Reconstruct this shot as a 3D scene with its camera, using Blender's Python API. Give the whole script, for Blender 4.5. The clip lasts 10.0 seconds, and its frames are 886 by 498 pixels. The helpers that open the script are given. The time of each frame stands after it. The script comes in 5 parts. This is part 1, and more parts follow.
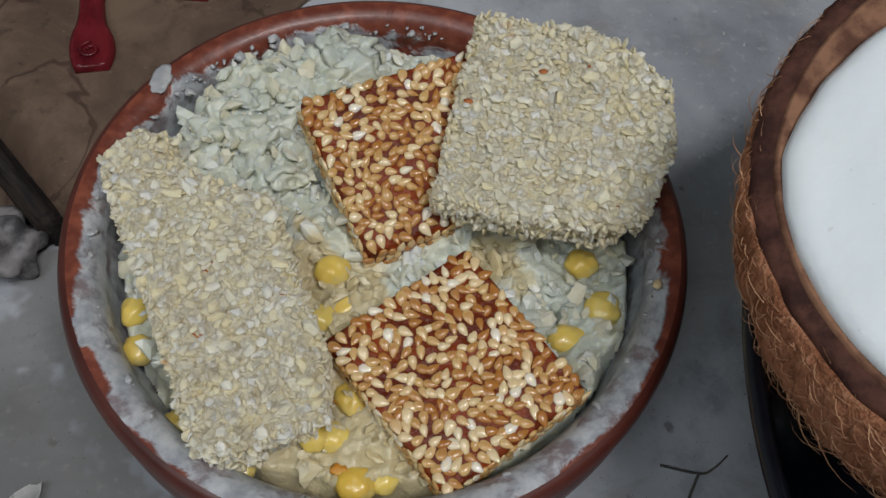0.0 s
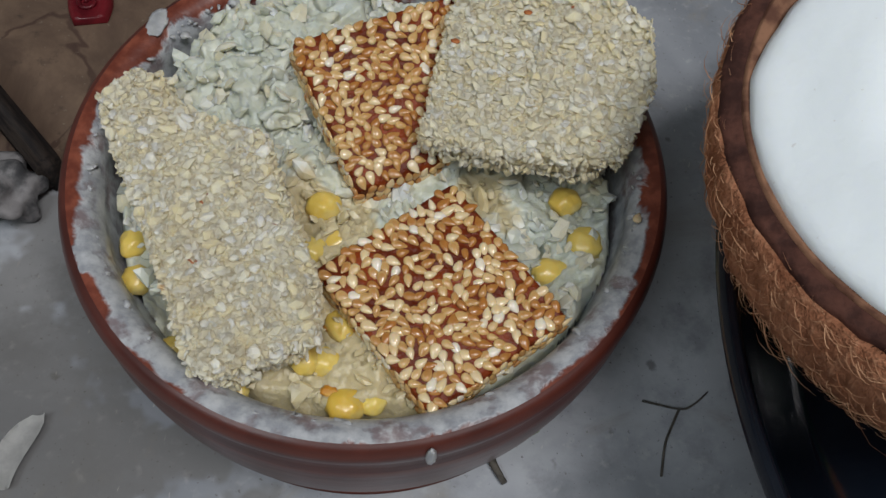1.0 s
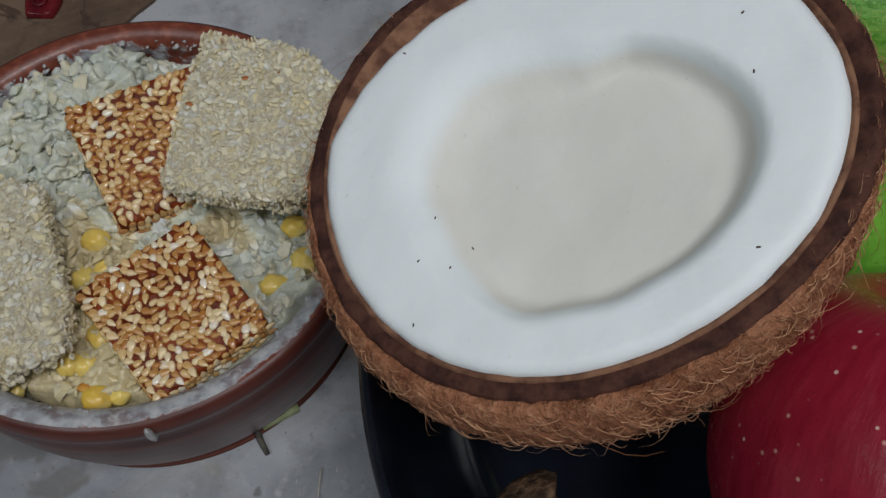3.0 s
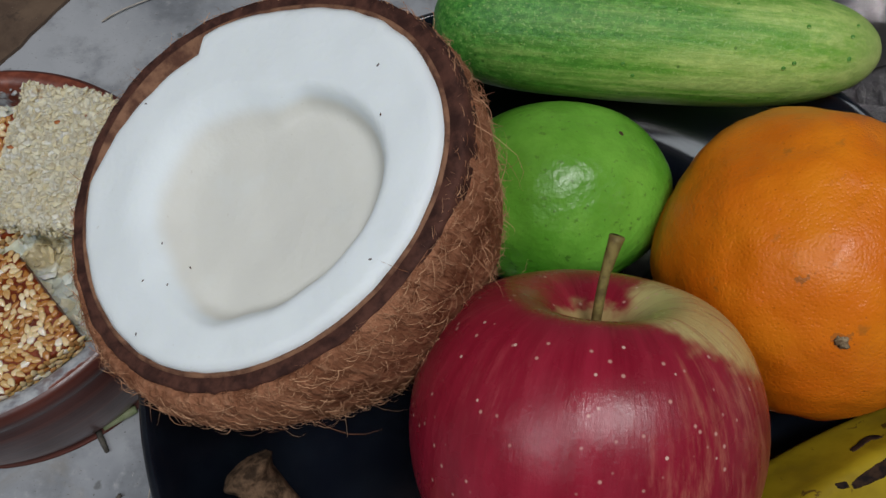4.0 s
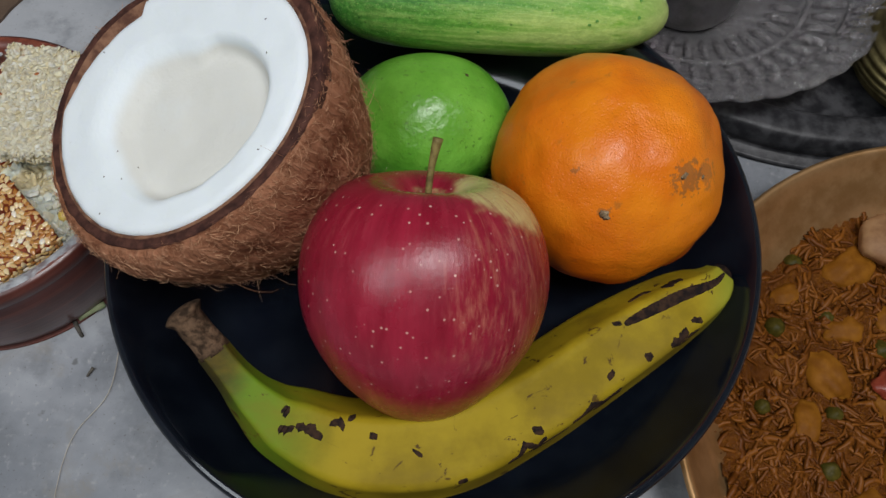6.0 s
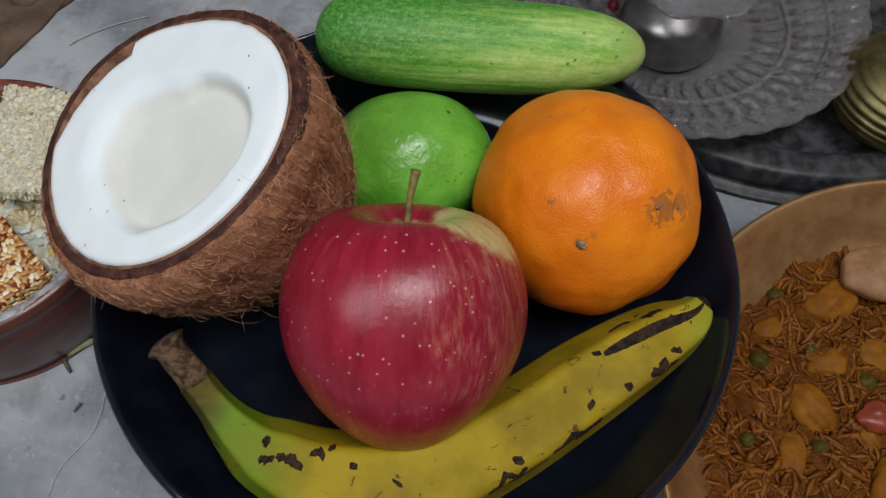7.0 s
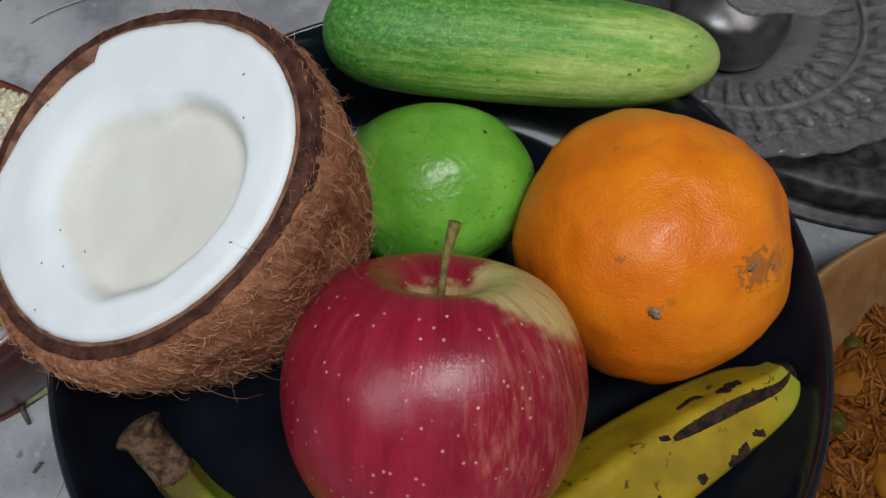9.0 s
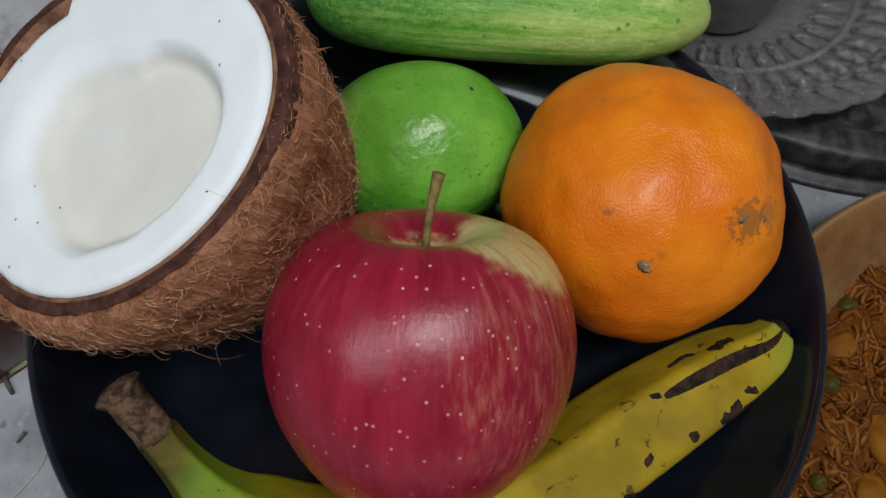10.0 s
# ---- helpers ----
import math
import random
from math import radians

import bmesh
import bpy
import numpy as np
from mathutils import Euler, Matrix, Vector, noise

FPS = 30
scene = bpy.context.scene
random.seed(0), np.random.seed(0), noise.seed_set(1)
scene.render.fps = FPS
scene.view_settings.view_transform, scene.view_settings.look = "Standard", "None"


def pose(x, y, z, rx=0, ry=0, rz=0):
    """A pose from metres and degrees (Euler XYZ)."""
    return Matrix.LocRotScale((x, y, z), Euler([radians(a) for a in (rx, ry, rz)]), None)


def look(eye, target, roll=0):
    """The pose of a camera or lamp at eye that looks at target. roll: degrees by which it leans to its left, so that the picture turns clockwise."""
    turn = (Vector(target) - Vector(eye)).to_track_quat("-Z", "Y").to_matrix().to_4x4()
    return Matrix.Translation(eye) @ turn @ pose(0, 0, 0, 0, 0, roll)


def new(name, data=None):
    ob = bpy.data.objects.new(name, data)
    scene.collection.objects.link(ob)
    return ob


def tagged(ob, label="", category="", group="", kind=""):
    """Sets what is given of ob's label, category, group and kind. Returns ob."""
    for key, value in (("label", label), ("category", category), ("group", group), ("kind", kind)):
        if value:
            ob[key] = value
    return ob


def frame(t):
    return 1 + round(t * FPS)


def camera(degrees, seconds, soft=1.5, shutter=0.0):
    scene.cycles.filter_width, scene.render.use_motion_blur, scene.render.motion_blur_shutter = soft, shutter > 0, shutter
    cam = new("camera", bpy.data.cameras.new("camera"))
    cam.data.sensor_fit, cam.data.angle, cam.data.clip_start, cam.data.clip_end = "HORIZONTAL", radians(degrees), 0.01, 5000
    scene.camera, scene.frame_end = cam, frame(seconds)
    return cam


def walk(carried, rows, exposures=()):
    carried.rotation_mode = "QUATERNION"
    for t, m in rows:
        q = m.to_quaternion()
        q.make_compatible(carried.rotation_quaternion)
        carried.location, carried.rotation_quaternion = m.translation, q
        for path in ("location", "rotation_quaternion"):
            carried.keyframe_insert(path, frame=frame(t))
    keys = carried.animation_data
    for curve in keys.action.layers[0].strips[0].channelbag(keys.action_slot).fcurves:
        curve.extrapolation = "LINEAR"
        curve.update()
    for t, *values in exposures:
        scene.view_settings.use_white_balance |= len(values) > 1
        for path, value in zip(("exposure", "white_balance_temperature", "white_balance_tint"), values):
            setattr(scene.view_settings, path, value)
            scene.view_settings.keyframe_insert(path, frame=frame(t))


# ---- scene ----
from mathutils.bvhtree import BVHTree

cam = camera(56.70, 10.0)
PATH = [
    (0, pose(-0.1628, -0.0550, 0.1831, 29.66, -4.11, 5.53)),
    (0.5, pose(-0.1614, -0.0602, 0.1838, 28.33, -4.28, 5.77)),
    (1, pose(-0.1591, -0.0657, 0.1836, 28.44, -4.10, 5.62)),
    (1.5, pose(-0.1589, -0.0662, 0.1906, 29.24, -3.98, 5.62)),
    (2, pose(-0.1495, -0.0645, 0.1974, 28.95, -3.16, 5.84)),
    (2.5, pose(-0.1231, -0.0641, 0.2117, 27.32, -1.75, 5.47)),
    (2.7, pose(-0.1093, -0.0677, 0.2194, 27.21, -1.64, 5.00)),
    (3.8, pose(-0.0439, -0.0758, 0.2446, 27.12, -0.09, 1.77)),
    (4, pose(-0.0316, -0.0792, 0.2545, 27.11, 0.01, 1.57)),
    (4.5, pose(-0.0101, -0.0919, 0.2853, 27.03, -0.29, 0.99)),
    (5, pose(-0.0063, -0.1075, 0.2996, 26.32, -1.62, 0.61)),
    (5.5, pose(-0.0012, -0.1216, 0.3018, 26.23, -1.46, 0.25)),
    (5.7, pose(-0.0013, -0.1267, 0.3037, 26.12, -1.27, 0.05)),
    (6.8, pose(0.0051, -0.1411, 0.3081, 28.46, -0.38, 0.14)),
    (7, pose(0.0070, -0.1404, 0.3070, 29.71, -0.55, -0.00)),
    (7.5, pose(0.0096, -0.1312, 0.2927, 31.69, -0.43, 0.08)),
    (8, pose(0.0063, -0.1162, 0.2854, 30.68, -1.13, 0.50)),
    (8.5, pose(-0.0027, -0.0997, 0.2812, 28.04, -1.31, 0.56)),
    (9, pose(-0.0064, -0.0918, 0.2770, 26.53, -1.81, 0.42)),
    (9.5, pose(-0.0046, -0.0941, 0.2740, 26.15, -1.77, 0.32)),
    (10, pose(-0.0032, -0.0974, 0.2695, 25.77, -1.76, -0.15)),
]
EXPOSURES = [(0, -0.18), (1, -0.12), (1.5, -0.15), (2, -0.24), (2.5, -0.52), (2.7, -0.52), (3.8, -0.32), (4.5, -0.24), (5.5, -0.08), (7, 0.0), (10, -0.08)]
walk(cam, PATH, EXPOSURES)
# -- end of walk --
# ---- world and lights ----
world = bpy.data.worlds.new("room_air")
scene.world = world
world.use_nodes = True
world.node_tree.nodes["Background"].inputs[0].default_value = (0.75, 0.86, 1.0, 1)
world.node_tree.nodes["Background"].inputs[1].default_value = 0.25


def area_lamp(name, eye, target, sx, sy, watts, colour):
    data = bpy.data.lights.new(name, "AREA")
    data.shape, data.size, data.size_y, data.energy, data.color = "RECTANGLE", sx, sy, watts, colour
    ob = new(name, data)
    ob.matrix_world = look(eye, target)
    return ob


LAMP_EYE = (0.30, -0.36, 1.62)
area_lamp("ceiling_tube_light", LAMP_EYE, (0, 0, 0), 0.75, 0.32, 18.0, (0.98, 0.97, 0.985))
area_lamp("window_daylight", (-0.64, -0.56, 1.20), (0, 0, 0.05), 0.62, 0.70, 6.6, (0.88, 0.95, 1.0))


# ---- material helpers ----
def rgb(c):
    return (*c, 1.0)


class Mat:
    """A small wrapper round a node material with a principled surface."""

    def __init__(self, name, rough=0.5, metal=0.0, coat=0.0, spec=0.5):
        self.m = bpy.data.materials.new(name)
        self.m.use_nodes = True
        self.t = self.m.node_tree
        self.b = self.t.nodes["Principled BSDF"]
        self.b.inputs["Roughness"].default_value = rough
        self.b.inputs["Metallic"].default_value = metal
        self.b.inputs["Coat Weight"].default_value = coat
        self.b.inputs["Coat Roughness"].default_value = 0.12
        self.b.inputs["Specular IOR Level"].default_value = spec
        self.co = self.t.nodes.new("ShaderNodeTexCoord").outputs["Object"]

    def link(self, a, b):
        self.t.links.new(a, b)

    def mapped(self, scale):
        n = self.t.nodes.new("ShaderNodeMapping")
        n.inputs["Scale"].default_value = scale
        self.link(self.co, n.inputs[0])
        return n.outputs[0]

    def noise(self, scale, detail=4.0, rough=0.55, stretch=None, distort=0.0):
        n = self.t.nodes.new("ShaderNodeTexNoise")
        n.inputs["Scale"].default_value, n.inputs["Detail"].default_value = scale, detail
        n.inputs["Roughness"].default_value, n.inputs["Distortion"].default_value = rough, distort
        self.link(self.mapped(stretch) if stretch else self.co, n.inputs["Vector"])
        return n.outputs["Fac"]

    def cells(self, scale, stretch=None, rand=1.0):
        n = self.t.nodes.new("ShaderNodeTexVoronoi")
        n.inputs["Scale"].default_value, n.inputs["Randomness"].default_value = scale, rand
        self.link(self.mapped(stretch) if stretch else self.co, n.inputs["Vector"])
        return n.outputs["Distance"]

    def ramp(self, fac, lo, hi, a=0.0, b=1.0):
        n = self.t.nodes.new("ShaderNodeMapRange")
        n.interpolation_type = "SMOOTHSTEP"
        for k, v in enumerate((lo, hi, a, b)):
            n.inputs[k + 1].default_value = v
        self.link(fac, n.inputs[0])
        return n.outputs[0]

    def mix(self, fac, a, b):
        n = self.t.nodes.new("ShaderNodeMix")
        n.data_type = "RGBA"
        for v, k in ((fac, 0), (a, 6), (b, 7)):
            if isinstance(v, (int, float)):
                n.inputs[k].default_value = v
            elif isinstance(v, tuple):
                n.inputs[k].default_value = rgb(v)
            else:
                self.link(v, n.inputs[k])
        return n.outputs[2]

    def math(self, op, a, b=0.0):
        n = self.t.nodes.new("ShaderNodeMath")
        n.operation = op
        for k, v in enumerate((a, b)):
            if isinstance(v, (int, float)):
                n.inputs[k].default_value = v
            else:
                self.link(v, n.inputs[k])
        return n.outputs[0]

    def axis(self, k):
        n = self.t.nodes.new("ShaderNodeSeparateXYZ")
        self.link(self.co, n.inputs[0])
        return n.outputs[k]

    def near(self, place, radius, ragged=0.4, scale=300.0, stretch=(1, 1, 1)):
        """1 inside a ragged blot round a place, 0 outside."""
        n = self.t.nodes.new("ShaderNodeVectorMath")
        n.operation = "SUBTRACT"
        self.link(self.co, n.inputs[0])
        n.inputs[1].default_value = place
        s = self.t.nodes.new("ShaderNodeVectorMath")
        s.operation = "MULTIPLY"
        self.link(n.outputs[0], s.inputs[0])
        s.inputs[1].default_value = stretch
        q = self.t.nodes.new("ShaderNodeVectorMath")
        q.operation = "LENGTH"
        self.link(s.outputs[0], q.inputs[0])
        d = self.math("ADD", self.math("DIVIDE", q.outputs["Value"], radius), self.math("MULTIPLY", self.math("SUBTRACT", self.noise(scale, 3.0), 0.5), ragged * 4))
        return self.ramp(d, 0.75, 1.15, 1.0, 0.0)

    def rand(self):
        return self.t.nodes.new("ShaderNodeObjectInfo").outputs["Random"]

    def island(self):
        return self.t.nodes.new("ShaderNodeNewGeometry").outputs["Random Per Island"]

    def colour(self, c):
        if isinstance(c, tuple):
            self.b.inputs["Base Color"].default_value = rgb(c)
        else:
            self.link(c, self.b.inputs["Base Color"])
        return self

    def rough(self, r):
        self.link(r, self.b.inputs["Roughness"])
        return self

    def bump(self, height, strength=0.4, distance=0.0005):
        n = self.t.nodes.new("ShaderNodeBump")
        n.inputs["Strength"].default_value, n.inputs["Distance"].default_value = strength, distance
        self.link(height, n.inputs["Height"])
        self.link(n.outputs[0], self.b.inputs["Normal"])
        return self

    def soft(self, weight, radius):
        self.b.inputs["Subsurface Weight"].default_value = weight
        self.b.inputs["Subsurface Radius"].default_value = radius
        self.b.inputs["Subsurface Scale"].default_value = 1.0
        return self


def m_marble():
    m = Mat("grey_marble_floor", 0.38)
    big, mid, fine = m.noise(7, 5, 0.6, None, 0.6), m.noise(38, 6, 0.65), m.noise(300, 3)
    c = m.mix(m.ramp(big, 0.35, 0.65), (0.19, 0.205, 0.228), (0.40, 0.415, 0.44))
    c = m.mix(m.ramp(mid, 0.45, 0.68, 0, 0.75), c, (0.15, 0.16, 0.175))
    c = m.mix(m.ramp(fine, 0.55, 0.8, 0, 0.35), c, (0.5, 0.5, 0.5))
    c = m.mix(m.ramp(m.math('ADD', m.cells(75), m.math('MULTIPLY', m.noise(260, 3), 0.55)), 0.26, 0.37, 0.6, 0.0), c, (0.06, 0.058, 0.052))
    c = m.mix(m.ramp(m.noise(900, 3, 0.6), 0.64, 0.72, 0, 0.7), c, (0.07, 0.06, 0.05))
    c = m.mix(m.ramp(m.noise(520, 2, 0.5, (1.6, 0.5, 1)), 0.70, 0.76, 0, 0.7), c, (0.46, 0.45, 0.43))
    c = m.mix(m.ramp(m.noise(16, 6, 0.7, None, 1.5), 0.54, 0.72, 0, 0.75), c, (0.24, 0.225, 0.20))
    c = m.mix(m.math("MULTIPLY", m.near((-0.268, -0.015, 0), 0.066, 1.0, 55), 0.55), c, (0.10, 0.088, 0.070))
    m.colour(c).rough(m.ramp(mid, 0.3, 0.7, 0.28, 0.5))
    return m.bump(m.math("ADD", fine, mid), 0.2, 0.0004).m


def m_terracotta():
    m = Mat("brown_terracotta", 0.42, 0, 0.2)
    a, b = m.noise(60, 5, 0.6), m.noise(500, 3)
    rings = m.noise(40, 3, 0.5, (0.15, 0.15, 9.0))
    c = m.mix(m.ramp(a, 0.35, 0.7), (0.050, 0.010, 0.007), (0.092, 0.020, 0.013))
    c = m.mix(m.ramp(rings, 0.45, 0.7, 0, 0.5), c, (0.14, 0.036, 0.020))
    c = m.mix(m.ramp(b, 0.6, 0.8, 0, 0.4), c, (0.05, 0.012, 0.008))
    m.colour(c)
    return m.bump(m.math("ADD", rings, m.math("MULTIPLY", b, 0.3)), 0.25, 0.0006).m


def m_slip():
    """Terracotta rim with a ragged film of dried milk along its inner edge."""
    m = Mat("milk_stained_terracotta", 0.42, 0, 0.1)
    a, b = m.noise(85, 5, 0.6, None, 0.5), m.noise(300, 4, 0.6)
    rad = m.t.nodes.new("ShaderNodeVectorMath")
    rad.operation = "LENGTH"
    m.link(m.mapped((1, 1, 0)), rad.inputs[0])
    red = m.mix(m.ramp(b, 0.4, 0.7), (0.13, 0.030, 0.017), (0.23, 0.064, 0.036))
    milk = m.mix(m.ramp(b, 0.35, 0.7), (0.26, 0.275, 0.30), (0.46, 0.475, 0.49))
    d = m.math("ADD", rad.outputs["Value"], m.math("MULTIPLY", m.math("SUBTRACT", a, 0.5), 0.010))
    d = m.math("ADD", d, m.math("MULTIPLY", m.axis(1), 0.060))
    cover = m.math("MULTIPLY", m.ramp(d, 0.0556, 0.0566, 1.0, 0.0), m.ramp(m.noise(150, 4, 0.6), 0.34, 0.5, 0.55, 1.0))
    m.colour(m.mix(cover, red, milk))
    return m.bump(m.math("ADD", m.math("MULTIPLY", cover, 0.8), a), 0.5, 0.0010).m


def m_milk():
    m = Mat("clotted_milk", 0.3)
    m.colour(m.mix(m.ramp(m.noise(250, 4), 0.3, 0.7), (0.32, 0.33, 0.34), (0.46, 0.465, 0.46)))
    return m.bump(m.noise(500, 4), 0.4, 0.0006).soft(0.3, (0.002, 0.002, 0.0015)).m


def rice_tint(m, white, cream):
    """Soaked rice, yellower where the lentils have bled into it."""
    c = white
    for place, r in (((-0.183, 0.013, 0.038), 0.014), ((-0.174, -0.016, 0.038), 0.020), ((-0.150, 0.026, 0.038), 0.008)):
        c = m.mix(m.math("MULTIPLY", m.near(place, r, 0.5, 120), 0.8), c, cream)
    return c


def m_mash():
    m = Mat("curdled_rice_mash", 0.34)
    a, b = m.noise(90, 5, 0.6), m.noise(330, 4)
    c = m.mix(m.ramp(a, 0.35, 0.65), (0.50, 0.54, 0.47), (0.58, 0.58, 0.45))
    c = m.mix(m.ramp(b, 0.5, 0.75, 0, 0.7), c, (0.56, 0.60, 0.56))
    m.colour(rice_tint(m, c, (0.56, 0.46, 0.25)))
    return m.bump(b, 0.7, 0.0012).soft(0.25, (0.002, 0.0018, 0.001)).m


def m_flake():
    m = Mat("soaked_rice_flakes", 0.36)
    r = m.island()
    c = m.mix(m.ramp(r, 0.2, 0.6), (0.55, 0.58, 0.50), (0.66, 0.62, 0.46))
    c = m.mix(m.ramp(r, 0.75, 0.95), c, (0.70, 0.72, 0.66))
    m.colour(rice_tint(m, c, (0.62, 0.51, 0.28)))
    return m.bump(m.noise(600, 3), 0.4, 0.0005).soft(0.35, (0.003, 0.0026, 0.0016)).m


def m_corn():
    m = Mat("yellow_lentil", 0.32, 0, 0.15)
    c = m.mix(m.rand(), (0.68, 0.44, 0.06), (0.76, 0.60, 0.16))
    m.colour(m.mix(m.ramp(m.noise(220, 3), 0.45, 0.7, 0, 0.6), c, (0.66, 0.56, 0.24)))
    return m.bump(m.noise(700, 3), 0.2, 0.0004).soft(0.2, (0.002, 0.0015, 0.0005)).m


def m_caramel():
    m = Mat("brown_jaggery_caramel", 0.42, 0, 0.0, 0.28)
    m.colour(m.mix(m.ramp(m.noise(160, 3), 0.35, 0.7), (0.10, 0.013, 0.002), (0.24, 0.040, 0.005)))
    return m.bump(m.noise(420, 4), 0.8, 0.0014).m


def m_seed(joined=False):
    m = Mat("toasted_sesame", 0.26, 0, 0.35)
    r = m.island() if joined else m.rand()
    c = m.mix(m.ramp(r, 0.0, 0.55), (0.40, 0.17, 0.045), (0.64, 0.42, 0.17))
    c = m.mix(m.ramp(r, 0.5, 0.85), c, (0.74, 0.58, 0.34))
    c = m.mix(m.ramp(r, 0.93, 0.97), c, (0.80, 0.72, 0.58))
    if not joined:
        c = m.mix(m.math("MULTIPLY", m.near((0.00015, 0.0, 0.0004), 0.0008, 0.15, 900, (0.75, 1.3, 1)), m.ramp(r, 0.1, 0.9, 0.6, 0.0)), c, (0.40, 0.16, 0.03))
    m.colour(c)
    return m.bump(m.noise(1500, 2), 0.15, 0.0002).soft(0.2, (0.0012, 0.0008, 0.0003)).m


def m_puff(joined=True):
    m = Mat("puffed_grain" if joined else "puffed_grain_core", 0.72, 0, 0, 0.3)
    r = m.island() if joined else m.ramp(m.noise(520, 4, 0.65), 0.3, 0.7, 0.0, 0.75)
    c = m.mix(m.ramp(r, 0.0, 0.85), (0.76, 0.645, 0.39), (0.85, 0.785, 0.55))
    c = m.mix(m.ramp(r, 0.80, 0.95), c, (0.90, 0.86, 0.69))
    big = m.noise(62, 5, 0.65)
    c = m.mix(m.ramp(big, 0.50, 0.70, 0, 0.55), c, (0.64, 0.51, 0.29))
    c = m.mix(m.ramp(m.noise(130, 3, 0.5), 0.69, 0.76, 0, 0.75), c, (0.52, 0.23, 0.06))
    m.colour(c)
    return m.bump(m.noise(900, 4, 0.65), 0.5 if joined else 1.0, 0.0006 if joined else 0.0016).soft(0.6, (0.003, 0.0027, 0.0019)).m


def m_plain(name, c1, c2, scale, rough, coat=0.0, metal=0.0, bump=0.2, stretch=None, dist=0.0005, spec=0.28):
    m = Mat(name, rough, metal, coat, spec)
    n = m.noise(scale, 5, 0.6, stretch)
    m.colour(m.mix(m.ramp(n, 0.35, 0.65), c1, c2))
    return m.bump(n, bump, dist).m


def m_flesh():
    m = Mat("white_coconut_flesh", 0.5, 0, 0, 0.35)
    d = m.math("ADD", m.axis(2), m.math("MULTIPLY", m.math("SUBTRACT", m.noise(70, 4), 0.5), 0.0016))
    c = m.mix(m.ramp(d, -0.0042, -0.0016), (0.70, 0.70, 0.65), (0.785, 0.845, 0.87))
    c = m.mix(m.ramp(m.noise(55, 4, 0.6), 0.5, 0.75, 0, 0.35), c, (0.72, 0.76, 0.75))
    c = m.mix(m.ramp(m.noise(700, 2), 0.72, 0.78, 0, 0.35), c, (0.50, 0.47, 0.42))
    m.colour(c)
    return m.bump(m.math("ADD", m.noise(90, 4, 0.6), m.math("MULTIPLY", m.noise(420, 3), 0.2)), 0.3, 0.0016).soft(0.25, (0.004, 0.004, 0.0035)).m


def m_husk():
    m = Mat("brown_coconut_husk", 0.9, 0, 0, 0.1)
    a, b = m.noise(120, 6, 0.7, (1, 1, 0.35)), m.noise(600, 4, 0.6, (1, 1, 0.2))
    c = m.mix(m.ramp(a, 0.35, 0.68), (0.20, 0.078, 0.040), (0.42, 0.19, 0.105))
    c = m.mix(m.ramp(b, 0.5, 0.75, 0, 0.6), c, (0.54, 0.29, 0.17))
    m.colour(c)
    return m.bump(m.math("ADD", a, b), 0.9, 0.0022).m


def m_fibre():
    m = Mat("tan_coir_fibre", 0.8, 0, 0, 0.15)
    m.colour(m.mix(m.island(), (0.26, 0.105, 0.052), (0.62, 0.36, 0.21)))
    return m.m


def m_orange():
    m = Mat("orange_peel", 0.38, 0, 0.08, 0.32)
    a, p = m.noise(28, 4, 0.6), m.cells(1150)
    c = m.mix(m.ramp(a, 0.35, 0.65), (0.70, 0.158, 0.004), (0.80, 0.238, 0.008))
    # Shade on the underside is put into the peel colour, by height.
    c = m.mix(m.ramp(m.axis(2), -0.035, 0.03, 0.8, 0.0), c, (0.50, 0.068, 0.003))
    for place, r, s in (((0.0180, -0.0200, 0.0275), 0.0044, 0.75), ((0.0245, -0.0165, 0.0245), 0.0036, 0.6), ((-0.0165, -0.0188, 0.0299), 0.0012, 0.7), ((-0.0072, -0.0298, 0.0232), 0.0016, 0.6)):
        c = m.mix(m.math("MULTIPLY", m.near(place, r * 1.15, 1.0, 620), s * 0.85), c, (0.20, 0.095, 0.03))
    c = m.mix(m.ramp(m.noise(140, 4), 0.66, 0.76, 0, 0.55), c, (0.35, 0.13, 0.02))
    c = m.mix(m.ramp(m.cells(430), 0.05, 0.14, 0.55, 0.0), c, (0.40, 0.085, 0.004))
    c = m.mix(m.ramp(m.noise(260, 5, 0.7), 0.58, 0.74, 0, 0.45), c, (0.50, 0.13, 0.008))
    m.colour(c)
    h = m.math("ADD", m.math("MULTIPLY", m.ramp(p, 0.0, 0.6), 0.13), m.noise(150, 6, 0.66))
    return m.bump(h, 0.5, 0.0012).m


